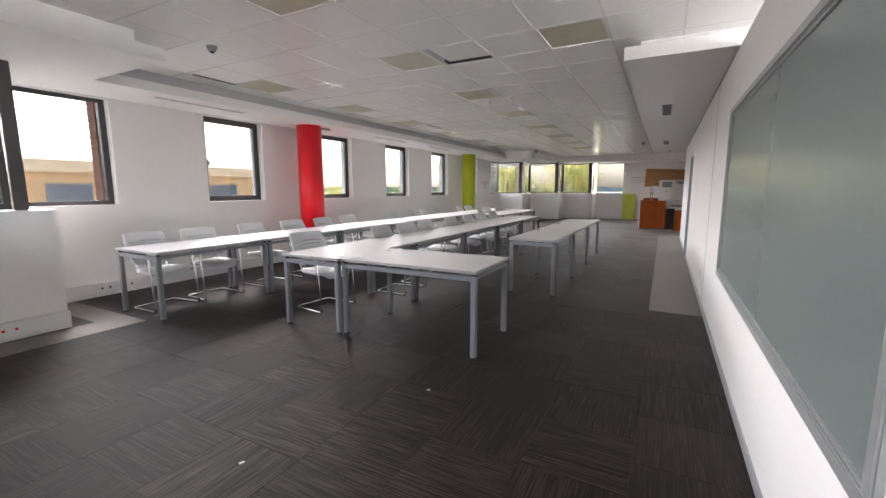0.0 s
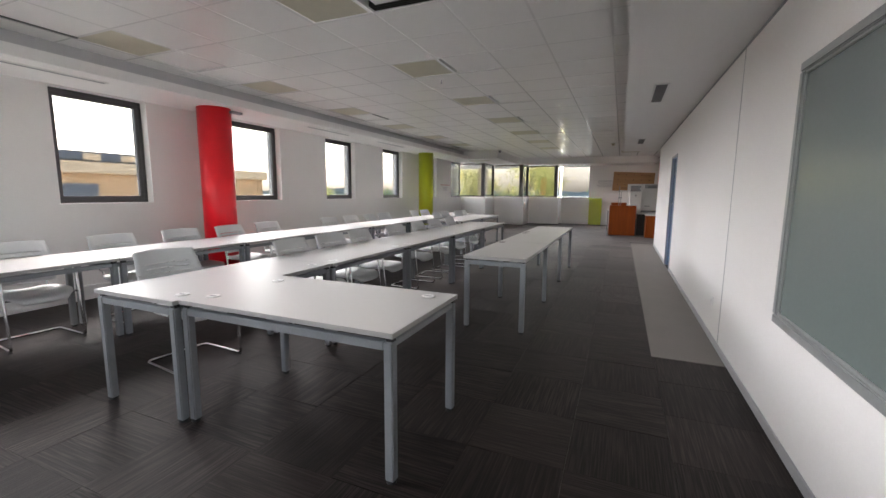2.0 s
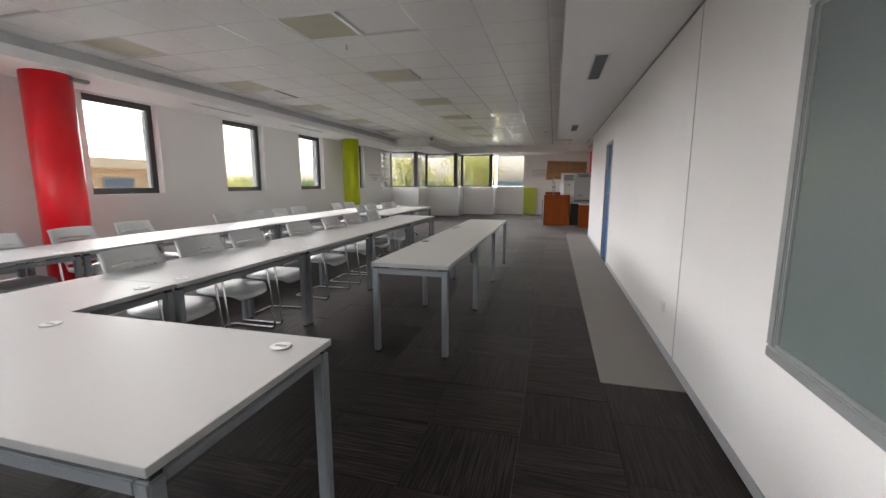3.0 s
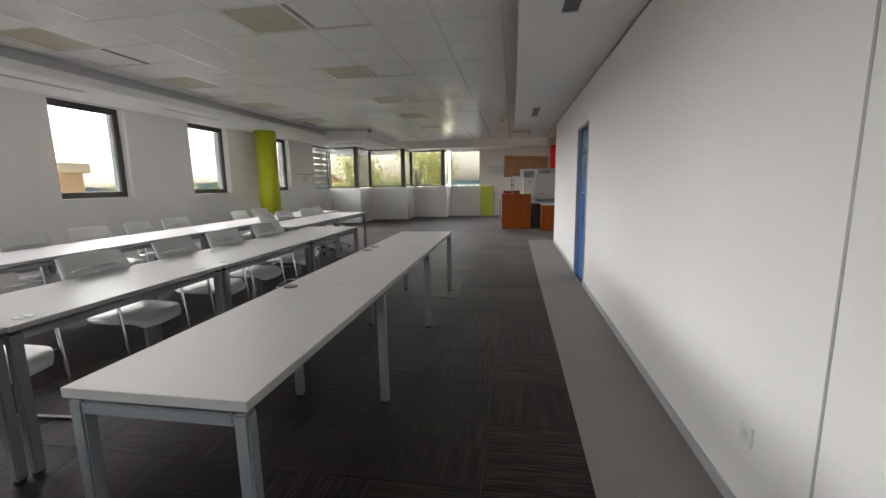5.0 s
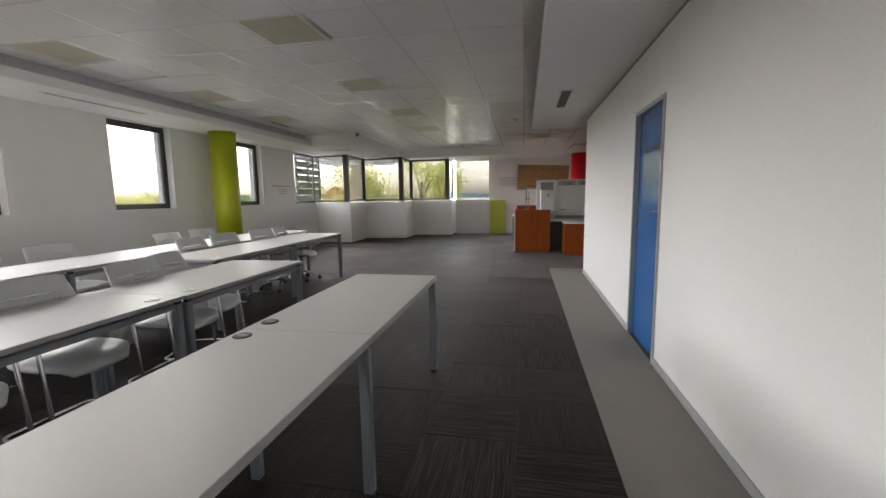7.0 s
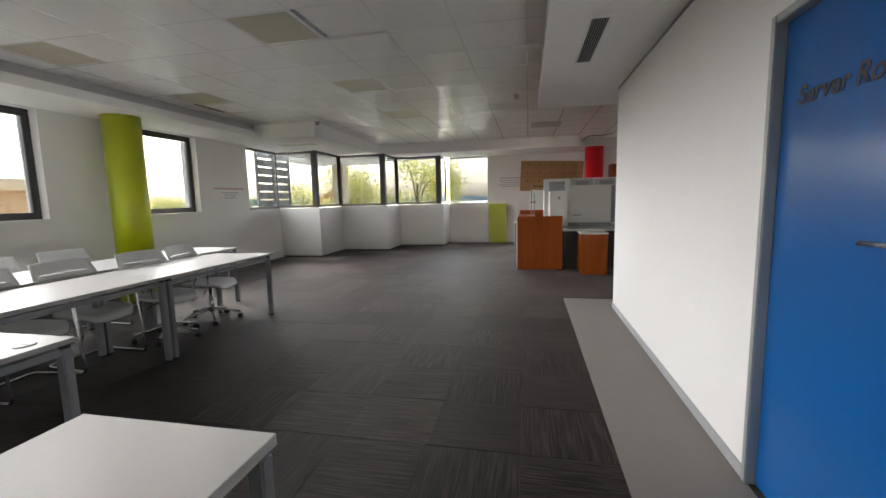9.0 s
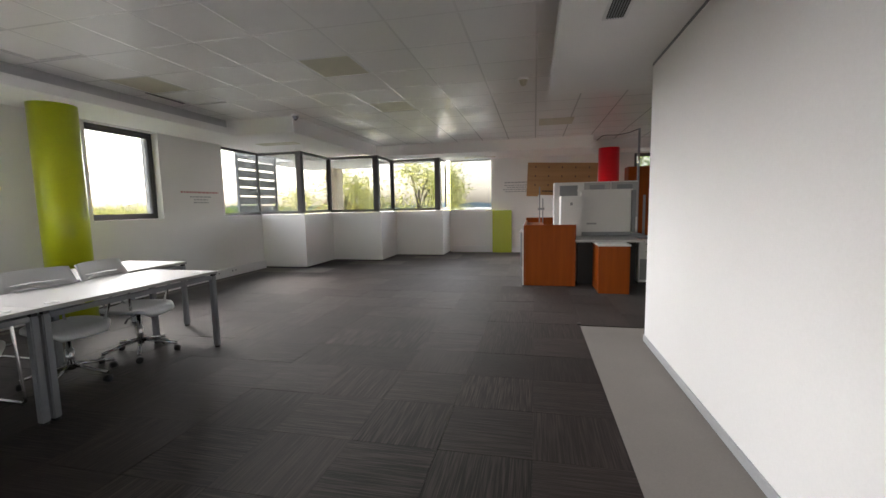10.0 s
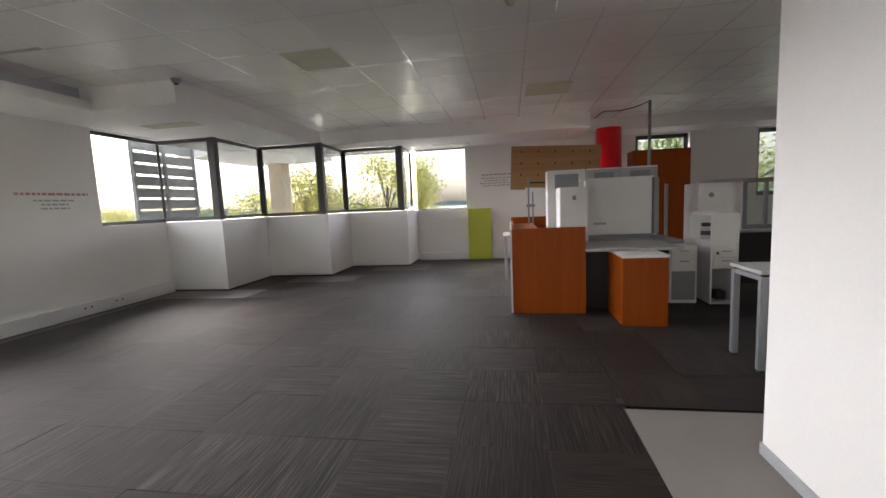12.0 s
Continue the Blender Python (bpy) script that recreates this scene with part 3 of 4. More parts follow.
structure("trim_door_mat_edge", boxes((-0.06, -0.02, 14.5, 14.58, 0.004, 0.012)), M_BLACK, "loose dark carpet tab", "trim")

# ---- ceiling fittings ----
def ceiling_light(i, j):
    x0, y0 = GX + i * TX, GY + j * TY
    t = thing("ceiling_light", "unlit square ceiling light with yellowed diffuser", "ceiling light", pose(x0 + TX / 2, y0 + TY / 2, CEIL), "ceiling lights")
    w, d = TX / 2 - 0.008, TY / 2 - 0.008
    part("frame", boxes((-w, w, -d, -d + 0.018, -0.002, 0.03), (-w, w, d - 0.018, d, -0.002, 0.03), (-w, -w + 0.018, -d + 0.018, d - 0.018, -0.002, 0.03), (w - 0.018, w, -d + 0.018, d - 0.018, -0.002, 0.03), bevel=0.002), M_TBAR, t)
    part("diffuser", boxes((-w + 0.018, w - 0.018, -d + 0.018, d - 0.018, 0.004, 0.012)), M_LAMP, t, "yellowed translucent plastic")
    part("housing", boxes((-w, w, -d, d, 0.03, 0.09)), M_TRUNK, t)


for i, j in LIGHT_CELLS:
    ceiling_light(i, j)


def slot_diffuser(i, j):
    """Black air slot along the far edge of an open tile."""
    x0, y1 = GX + i * TX, GY + (j + 1) * TY
    t = thing("air_slot", "black linear air slot between ceiling tiles", "air vent", pose(x0, y1, CEIL), "ceiling air slots")
    part("casing", boxes((0.02, TX - 0.02, -0.10, -0.012, 0.012, 0.06)), M_BLACK, t)
    for k in (-0.085, -0.055, -0.028):
        part("slat", boxes((0.03, TX - 0.03, k - 0.003, k + 0.003, 0.004, 0.014)), M_BLACK, t)


slot_diffuser(-3, 0)
for x, y in ((-5.25, 3.98), (-4.73, 8.95), (-5.31, 14.46)):
    slot = thing("air_slot", "black linear air slot beside a ceiling light", "air vent", pose(x, y, CEIL), "ceiling air slots")
    part("casing", boxes((-0.022, 0.022, 0.0, 0.58, -0.006, 0.0)), M_BLACK, slot)
    part("slat", boxes((-0.003, 0.003, 0.01, 0.57, -0.009, -0.006)), M_STEEL, slot)


def soffit_grille(x, y, length, width, z, label):
    t = thing("air_grille", label, "air vent", pose(x, y, z), "soffit grilles")
    w, d = width / 2, length / 2
    part("frame", boxes((-w, w, -d, -d + 0.02, -0.008, 0.002), (-w, w, d - 0.02, d, -0.008, 0.002), (-w, -w + 0.02, -d + 0.02, d - 0.02, -0.008, 0.002), (w - 0.02, w, -d + 0.02, d - 0.02, -0.008, 0.002), bevel=0.002), M_TRUNK, t)
    part("backing", boxes((-w + 0.02, w - 0.02, -d + 0.02, d - 0.02, -0.0015, 0.0005)), M_BLACK, t)
    n = max(3, int(width / 0.022))
    for k in range(n):
        x_ = -w + 0.025 + (width - 0.05) * (k + 0.5) / n
        part("slat", boxes((x_ - 0.0035, x_ + 0.0035, -d + 0.02, d - 0.02, -0.007, -0.002)), M_STEEL, t)


for y in (7.68, 12.52):
    soffit_grille(-0.01, y, 0.98, 0.15, 2.5, "white framed linear air grille with dark slats")
for y in (4.4, 8.95, 11.4):
    soffit_grille(-5.75, y, 1.3, 0.09, SOFFIT, "narrow white linear grille in the soffit")


def dome_camera(x, y, z):
    t = thing("security_camera", "small white dome security camera on ceiling", "security camera", pose(x, y, z))
    part("base", lathe(bmesh.new(), [(0.03, -0.03), (0.062, -0.025), (0.065, 0.0)], n=24), M_TRUNK, t)
    part("dome", lathe(bmesh.new(), [(0.004, -0.088), (0.022, -0.082), (0.038, -0.066), (0.047, -0.045), (0.05, -0.026)], n=24), M_STEEL, t)
    part("lens", lathe(bmesh.new(), [(0.003, -0.094), (0.018, -0.089), (0.026, -0.079)], n=16), M_BLACK, t)


dome_camera(-4.0, 3.4, CEIL)
dome_camera(-4.25, 16.12, CEIL)


def detector(x, y, z):
    t = thing("smoke_detector", "cream conical smoke detector on the ceiling", "smoke detector", pose(x, y, z))
    part("base", lathe(bmesh.new(), [(0.055, -0.02), (0.06, -0.012), (0.06, 0.0)], n=24), M_TRUNK, t)
    part("head", lathe(bmesh.new(), [(0.012, -0.085), (0.03, -0.075), (0.042, -0.045), (0.05, -0.02)], n=20), M_LAMP, t)


detector(-0.65, 15.2, CEIL)
spr = thing("sprinkler", "small white ceiling sprinkler head", "sprinkler", pose(-2.58, 7.22, CEIL))
part("rose", lathe(bmesh.new(), [(0.03, -0.004), (0.03, 0.0)], n=18), M_TRUNK, spr)
part("nozzle", lathe(bmesh.new(), [(0.012, -0.05), (0.008, -0.04), (0.008, -0.004)], n=12), M_STEEL, spr)
panel = thing("ceiling_panel", "beige square panel set in the ceiling", "ceiling panel", pose(-0.14, 18.0, CEIL - 0.003))
part("panel", boxes((-0.3, 0.3, -0.3, 0.3, -0.006, 0.0), bevel=0.002), M_LAMP, panel)
for x, y in ((-5.3, 17.2), (-1.9, 20.9)):
    soffit_panel = thing("soffit_hatch", "beige hatch let into the soffit", "hatch", pose(x, y, SOFFIT))
    part("panel", boxes((-0.4, 0.4, -0.13, 0.13, -0.006, 0.001), bevel=0.002), M_LAMP, soffit_panel)
bracket = thing("column_bracket", "short dark bracket at the red column's head", "bracket", pose(-5.66, 6.62, 2.46))
part("plate", boxes((-0.01, 0.06, -0.04, 0.14, 0.0, 0.035), bevel=0.004), M_STEEL, bracket)


# ---- desks ----
M_BROWN = material("dark_brown_plastic", (0.06, 0.03, 0.025), 0.4)


def grommet(parent, x, y, dark=False):
    bm = bmesh.new()
    lathe(bm, [(0.032, 0.7305), (0.04, 0.7305), (0.04, 0.733), (0.034, 0.7345)], x, y, n=20)
    g = part("cable_grommet", bm, M_BROWN if dark else M_EDGE, parent, "round dark brown cable grommet" if dark else "round white cable grommet")
    part("grommet_slot", boxes((x - 0.024, x + 0.024, y - 0.008, y + 0.008, 0.7325, 0.7352)), M_STEEL, g)


def desk(x0, x1, y0, y1, group, holes=(), near_legs=True):
    """Bench desk: melamine top, steel frame and four square legs."""
    w, d = x1 - x0, y1 - y0
    t = thing("desk", "white melamine desk on grey steel square legs", "desk", pose(x0, y0, 0), group)
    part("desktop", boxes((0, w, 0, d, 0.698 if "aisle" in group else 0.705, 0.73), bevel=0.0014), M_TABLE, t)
    g = 0.13 if "aisle" in group else 0.012
    for a in ((0.056, w - 0.056, 0.010, 0.05, 0.642, 0.682), (0.056, w - 0.056, d - 0.05, d - 0.010, 0.642, 0.682), (g, g + 0.04, 0.054, d - 0.054, 0.655, 0.69), (w - g - 0.04, w - g, 0.054, d - 0.054, 0.655, 0.69)):
        part("rail", boxes(a, bevel=0.004), M_STEEL, t)
    for lx in (0.008, w - 0.055):
        for ly in (0.008, d - 0.055) if near_legs else (d - 0.055,):
            leg = part("leg", boxes((lx, lx + 0.047, ly, ly + 0.047, 0.014, 0.684), bevel=0.006), M_STEEL, t)
            part("foot", lathe(bmesh.new(), [(0.024, 0.0), (0.024, 0.012), (0.012, 0.016)], lx + 0.0235, ly + 0.0235, n=14), M_BLACK, leg)
            part("spacer", boxes((lx + 0.01, lx + 0.042, ly + 0.01, ly + 0.042, 0.684, 0.705)), M_BLACK, leg)
    for hx_, hy_ in holes:
        grommet(t, hx_, hy_, "aisle" in group)
    return t


def row(n, x0, x1, y0, y1, group, skew=0.0, holes=True):
    s = (y1 - y0) / n
    for k in range(n):
        dx = skew * (k + 0.5) / n
        d = s - 0.0008
        hs = ((0.06, 0.1) if k == n - 1 else (0.06, d - 0.1),) if holes == "left" else (((x1 - x0) - 0.1, 0.13), ((x1 - x0) - 0.1, d - 0.13)) if holes else ()
        desk(x0 + dx, x1 + dx, y0 + k * s + 0.0004, y0 + (k + 1) * s - 0.0004, group, hs, k == 0 or holes != "left")


row(8, -5.30, -4.50, 2.95, 13.86, "desks along the windows", 0.18)
row(2, -4.2, -3.44, 10.4, 13.29, "desks of the second row")
row(5, -3.33, -2.60, 3.52, 10.43, "desks of the middle row", 0.08)
row(3, -1.74, -1.12, 5.85, 9.86, "desks of the aisle row", 0.0, "left")
desk(-2.596, -1.215, 3.557, 4.335, "desks of the middle row", ((0.12, 0.62), (1.24, 0.66), (0.1, 0.14)))


# ---- chairs ----
def sheet(fn, nu, nv, skip=(), thick=0.01):
    """A shaped shell: fn(u, v) over a grid, some cells left open, given thickness."""
    bm = bmesh.new()
    g = [[bm.verts.new(fn(a / nu, b / nv)) for a in range(nu + 1)] for b in range(nv + 1)]
    for b in range(nv):
        for a in range(nu):
            if (a, b) not in skip:
                bm.faces.new((g[b][a], g[b][a + 1], g[b + 1][a + 1], g[b + 1][a]))
    for v in [v for v in bm.verts if not v.link_faces]:
        bm.verts.remove(v)
    bmesh.ops.recalc_face_normals(bm, faces=bm.faces[:])
    bmesh.ops.solidify(bm, geom=bm.faces[:], thickness=thick)
    for f in bm.faces:
        f.smooth = True
    return bm


def back_shape(u, v):
    s = 2 * u - 1
    half = 0.225 + 0.02 * math.sin(math.pi * min(v * 1.1, 1)) - 0.035 * max(0, 0.25 - v)
    x = -0.205 - 0.135 * v - 0.03 * v * v + 0.045 * s * s
    z = 0.50 + 0.368 * v - 0.007 * abs(s) ** 4 * (1 if v > 0.5 else -2)
    return (x, s * half, z)


def seat_shape(u, v):
    s = 2 * u - 1
    half = 0.235 * (1 - 0.38 * abs(2 * v - 1) ** 3.2)
    x = -0.23 + 0.47 * v
    z = 0.452 - 0.012 * math.cos(s * 1.57) + 0.008 * (1 - v) - 0.05 * max(0, v - 0.82) / 0.18 * max(0, v - 0.82) / 0.18
    return (x, s * half, z)


SLOTS = {(a, b) for b in (19, 24, 29, 34) for a in range(2, 12)}


def chair_shell(t):
    part("backrest", sheet(back_shape, 14, 48, SLOTS, 0.014), M_SHELL, t, "white plastic back with slots")
    part("seat", sheet(seat_shape, 12, 12, (), 0.026), M_SHELL, t, "white moulded seat")


def cantilever_chair(m):
    t = thing("cantilever_chair", "white plastic chair on chrome cantilever frame at desk", "chair", m, "cantilever chairs")
    chair_shell(t)
    for sy in (-1, 1):
        y = 0.252 * sy
        pts = bend([(-0.225, 0.232 * sy, 0.60), (-0.17, y, 0.655), (0.15, y, 0.655), (0.215, y, 0.013), (-0.25, 0.235 * sy, 0.013), (-0.25, 0.0, 0.013)], 0.05)
        part("tube_frame", tube(bmesh.new(), pts, 0.0115, 8), M_CHROME, t, "bent chrome tube")
        part("armrest", boxes((-0.14, 0.12, y - 0.02, y + 0.02, 0.664, 0.682), bevel=0.008), M_BLACK, t, "black armrest pad")
        part("glide", boxes((0.16, 0.2, y - 0.012, y + 0.012, 0.0, 0.006)), M_BLACK, t)
        part("back_bracket", tube(bmesh.new(), [(-0.12, 0.16 * sy, 0.435), (-0.215, 0.17 * sy, 0.45), (-0.245, 0.17 * sy, 0.60)], 0.009, 8), M_CHROME, t)
    for x in (-0.1, 0.14):
        part("seat_rail", tube(bmesh.new(), [(x, -0.25 if x > 0 else -0.2, 0.424), (x, 0.25 if x > 0 else 0.2, 0.424)], 0.009, 8), M_CHROME, t)
    return t


def swivel_chair(m):
    t = thing("swivel_chair", "white plastic swivel chair on chrome five-star base", "chair", m, "swivel chairs")
    chair_shell(t)
    for sy in (-1, 1):
        part("arm_loop", tube(bmesh.new(), bend([(-0.22, 0.2 * sy, 0.60), (-0.15, 0.25 * sy, 0.655), (0.14, 0.25 * sy, 0.655), (0.1, 0.2 * sy, 0.43)], 0.05), 0.011, 8), M_CHROME, t)
        part("back_bracket", tube(bmesh.new(), [(-0.08, 0.1 * sy, 0.42), (-0.22, 0.1 * sy, 0.45), (-0.25, 0.1 * sy, 0.60)], 0.01, 8), M_CHROME, t)
    part("mechanism", boxes((-0.1, 0.1, -0.07, 0.07, 0.385, 0.43), bevel=0.01), M_BLACK, t)
    part("lever", tube(bmesh.new(), [(0.05, 0.05, 0.40), (0.08, -0.22, 0.385), (0.09, -0.26, 0.36)], 0.006, 6), M_BLACK, t)
    part("gas_lift", lathe(bmesh.new(), [(0.028, 0.1), (0.028, 0.26), (0.018, 0.265), (0.018, 0.39)], n=16), M_CHROME, t)
    for k in range(5):
        a = 2 * math.pi * k / 5 + 0.3
        c, s_ = math.cos(a), math.sin(a)
        arm = part("base_arm", tube(bmesh.new(), [(0.02 * c, 0.02 * s_, 0.135), (0.16 * c, 0.16 * s_, 0.105), (0.29 * c, 0.29 * s_, 0.075)], 0.014, 8), M_CHROME, t)
        cb = lathe(bmesh.new(), [(0.008, -0.022), (0.027, -0.02), (0.028, 0.0), (0.027, 0.02), (0.008, 0.022)], n=14)
        bmesh.ops.transform(cb, matrix=pose(0.29 * c, 0.29 * s_, 0.0285, 90, 0, math.degrees(a) + 90), verts=cb.verts[:])
        part("caster", cb, M_BLACK, arm, "black twin caster")
    return t


first = cantilever_chair(pose(-5.08, 3.33, 0, 0, 0, 3))
ROW_B = [(-5.06, 3.93, -4), (-5.06, 4.76, 2), (-5.05, 5.5, -3), (-5.05, 6.23, 4), (-5.08, 6.92, 0), (-5.0, 8.34, 2), (-5.02, 9.02, -2), (-5.0, 9.7, 5), (-5.05, 10.33, -5), (-5.0, 11.79, 3), (-5.02, 12.42, -4)]
ROW_M = [(-3.4, 4.2, -6), (-3.06, 5.28, 3), (-3.06, 5.87, -3), (-3.06, 6.47, 2), (-3.06, 7.36, -2), (-3.06, 8.13, 3), (-3.06, 8.75, -3), (-3.06, 9.5, 2), (-3.2, 9.95, 12)]
ROW_D = [(-4.1, 11.2, 4), (-4.12, 11.75, -4)]
for x, y, a in ROW_B + ROW_M + ROW_D:
    copy_thing(first, pose(x, y, 0, 0, 0, a))
sw = swivel_chair(pose(-4.03, 12.97, 0, 0, 0, 10))
copy_thing(sw, pose(-4.0, 12.36, 0, 0, 0, -8))

# ---- the far corner: counter, cabinets and stored boards ----
def carton(name, label, category, x0, x1, y0, y1, z0, z1, mat, bevel=0.006):
    t = thing(name, label, category, pose((x0 + x1) / 2, (y0 + y1) / 2, z0))
    w, d, h = (x1 - x0) / 2, (y1 - y0) / 2, z1 - z0
    part("body", boxes((-w, w, -d, d, 0, h), bevel=bevel), mat, t)
    return t, w, d, h


# lime board against the end wall
lime = thing("lime_board", "lime green board leaning on the white end wall", "board", pose(-1.37, END_WALL - 0.065, 0, -1.2))
part("board", boxes((-0.26, 0.26, -0.05, 0.0, 0, 1.14), bevel=0.006), M_LIME, lime)

# orange counter: front, side and back panels round a desk
counter = thing("reception_counter", "orange cherry veneer counter with pale inner side", "counter", pose(-0.65, 16.6, 0))
part("front_panel", boxes((0.0, 0.76, 0.0, 0.03, 0.01, 0.97), bevel=0.003), M_ORANGE, counter)
part("side_panel", boxes((-0.03, -0.001, 0.0, 2.0, 0.01, 0.965), bevel=0.003), M_ORANGE, counter)
part("side_lining", boxes((-0.05, -0.031, 0.02, 2.0, 0.01, 0.955), bevel=0.003), M_TRUNK, counter, "pale laminate side")
part("back_panel", boxes((-0.03, 0.9, 2.002, 2.03, 0.01, 1.02), bevel=0.003), M_ORANGE, counter)
part("top_shelf", boxes((0.0, 0.3, 0.032, 2.0, 0.9, 0.925), bevel=0.003), M_ORANGE, counter)
side_t = thing("side_table", "small white table with grey legs beside counter", "table", pose(-0.6, 19.1, 0))
part("tabletop", boxes((-0.22, 0.22, -0.4, 0.4, 0.7, 0.725), bevel=0.003), M_TABLE, side_t)
for lx in (-0.2, 0.16):
    for ly in (-0.38, 0.34):
        part("leg", boxes((lx, lx + 0.04, ly, ly + 0.04, 0, 0.7), bevel=0.004), M_STEEL, side_t)

ped = thing("orange_cabinet", "orange veneer pedestal cabinet with pale worktop", "cabinet", pose(0.38, 16.16, 0))
part("body", boxes((0, 0.42, 0, 0.62, 0.0, 0.68), bevel=0.003), M_ORANGE, ped)
part("top", boxes((-0.012, 0.43, -0.012, 0.63, 0.681, 0.705), bevel=0.003), M_TRUNK, ped, "pale laminate top")
bench = thing("worktop_desk", "white worktop over black panel for the shade beneath", "desk", pose(0.1, 16.5, 0))
part("worktop", boxes((0.0, 0.97, 0.0, 0.8, 0.707, 0.735), bevel=0.003), M_TABLE, bench)
# added black panel standing in for the darkness under the worktop
part("under_shade_panel", boxes((0.05, 0.92, 0.3, 0.33, 0.02, 0.7)), M_BLACK, bench)
for lx in (0.05, 0.9):
    part("leg", boxes((lx, lx + 0.05, 0.6, 0.65, 0, 0.707)), M_STEEL, bench)

def drawer_unit(x, y, turn, n, h, label, open_bay=0.0, half=0.21):
    t = thing("drawer_unit", label, "drawer unit", pose(x, y, 0, 0, 0, turn), "white drawer units")
    part("body", boxes((-half, half, 0.0, 0.55, 0.03, h), bevel=0.004), M_TRUNK, t)
    part("plinth", boxes((-half + 0.01, half - 0.01, 0.02, 0.54, 0.0, 0.03)), M_BLACK, t)
    if open_bay:
        part("bay", boxes((-half + 0.02, half - 0.02, -0.004, 0.002, 0.07, open_bay)), M_STEEL, t, "dark open lower bay")
    for k in range(n):
        za = open_bay + 0.03 + k * (h - open_bay - 0.05) / n
        zb = open_bay + 0.02 + (k + 1) * (h - open_bay - 0.05) / n
        dr = part("drawer_front", boxes((-half + 0.012, half - 0.012, -0.014, -0.001, za, zb), bevel=0.003), M_TRUNK, t)
        part("pull", boxes((-0.05, 0.05, -0.024, -0.014, zb - 0.03, zb - 0.018), bevel=0.003), M_STEEL, dr)
    return t


drawer_unit(1.24, 16.98, 0, 2, 0.69, "white drawer unit with blue-grey open bay", 0.40, 0.145)

# white fridge-like cabinet, tall cabinet row and white board
fr, w, d, h = carton("white_cabinet", "tall white cabinet with small dark badge", "cabinet", -0.08, 0.26, 17.28, 17.7, 0.735, 1.42, M_TRUNK, 0.008)
part("door", boxes((-w + 0.01, w - 0.01, -d - 0.018, -d - 0.001, 0.01, h - 0.01), bevel=0.004), M_TRUNK, fr)
part("badge", boxes((-0.02, 0.02, -d - 0.022, -d - 0.017, h - 0.16, h - 0.11), bevel=0.004), M_STEEL, fr)
shelf0 = thing("low_shelf_unit", "grey low shelf under stored cabinets", "shelf unit", pose(0.5, 18.0, 0))
part("body", boxes((-0.75, 0.85, -0.75, 0.4, 0.0, 0.733), bevel=0.004), M_STEEL, shelf0)
for k, (a, b) in enumerate(((-0.16, 0.36), (0.37, 0.83), (0.84, 1.30))):
    wc, w, d, h = carton("wall_cabinet", "grey-white wall cabinet standing on desks", "cabinet", a, b, 18.05, 18.4, 0.735, 1.68, M_TRUNK, 0.005)
    part("door", boxes((-w + 0.008, w - 0.008, -d - 0.018, -d - 0.001, 0.3, h - 0.02), bevel=0.003), M_SKIRT if k else M_TRUNK, wc)
    part("glass_inset", boxes((-w + 0.1, w - 0.1, -d - 0.021, -d - 0.017, h - 0.26, h - 0.06)), M_STEEL, wc)
wb, w, d, h = carton("white_board", "white display board standing on the worktop", "board", 0.28, 1.10, 17.62, 17.70, 0.79, 1.50, M_TRUNK, 0.006)
part("top_rail", boxes((-w - 0.06, w + 0.02, -d - 0.012, d + 0.012, h, h + 0.025), bevel=0.004), M_TRUNK, wb)
part("ledge", boxes((-w, w, -d - 0.05, -d, -0.055, 0.0), bevel=0.004), M_STEEL, wb)
part("label_strip", boxes((-w + 0.1, -w + 0.26, -d - 0.002, -d, 0.13, 0.16)), M_SKIRT, wb)
sc, w, d, h = carton("monitor_back", "grey narrow screen beside white board", "screen", 1.105, 1.16, 17.55, 17.75, 0.79, 1.50, M_STEEL, 0.006)

# wooden boards and hung cabinets
oak = thing("oak_board", "drilled plywood board standing on its edge", "board", pose(-0.06, 18.75, 0, 0, 2.5, 0))
part("sheet", boxes((-0.68, 0.68, -0.012, 0.012, 1.43, 2.11), bevel=0.003), M_OAK, oak)
part("stand", boxes((-0.45, 0.55, -0.03, 0.03, 0.0, 1.46), bevel=0.004), M_TRUNK, oak, "white support cabinet")
for kx in (-0.52, -0.26, 0.0, 0.26, 0.52):
    for kz in (1.66, 1.84, 2.02):
        part("peg_hole", boxes((kx - 0.01, kx + 0.01, -0.015, -0.0115, kz - 0.018, kz + 0.018)), M_BROWN, oak)
part("slot", boxes((-0.38, 0.0, -0.0155, -0.0115, 1.53, 1.55)), M_BLACK, oak)
rack = thing("grey_stand", "slim grey steel stand behind the counter", "stand", pose(-0.42, 18.2, 0))
part("post", boxes((-0.012, 0.012, -0.012, 0.012, 0, 1.62), bevel=0.003), M_STEEL, rack)
part("post", boxes((0.05, 0.07, -0.012, 0.012, 0, 1.4), bevel=0.003), M_STEEL, rack)
part("crossbar", boxes((-0.03, 0.09, -0.01, 0.01, 1.18, 1.22)), M_STEEL, rack)
brown = thing("brown_cabinet", "dark brown wooden cabinet against end wall", "cabinet", pose(2.0, 20.2, 0))
part("body", boxes((-0.48, 0.48, -0.2, 0.2, 0.0, 2.08), bevel=0.004), M_ORANGE, brown)
part("door", boxes((-0.47, -0.003, -0.222, -0.201, 0.05, 2.06), bevel=0.003), M_ORANGE, brown)
part("door", boxes((0.003, 0.47, -0.222, -0.201, 0.05, 2.06), bevel=0.003), M_ORANGE, brown)
pole = thing("cable_pole", "slim grey power pole from floor to ceiling", "pole", pose(1.56, 19.25, 0))
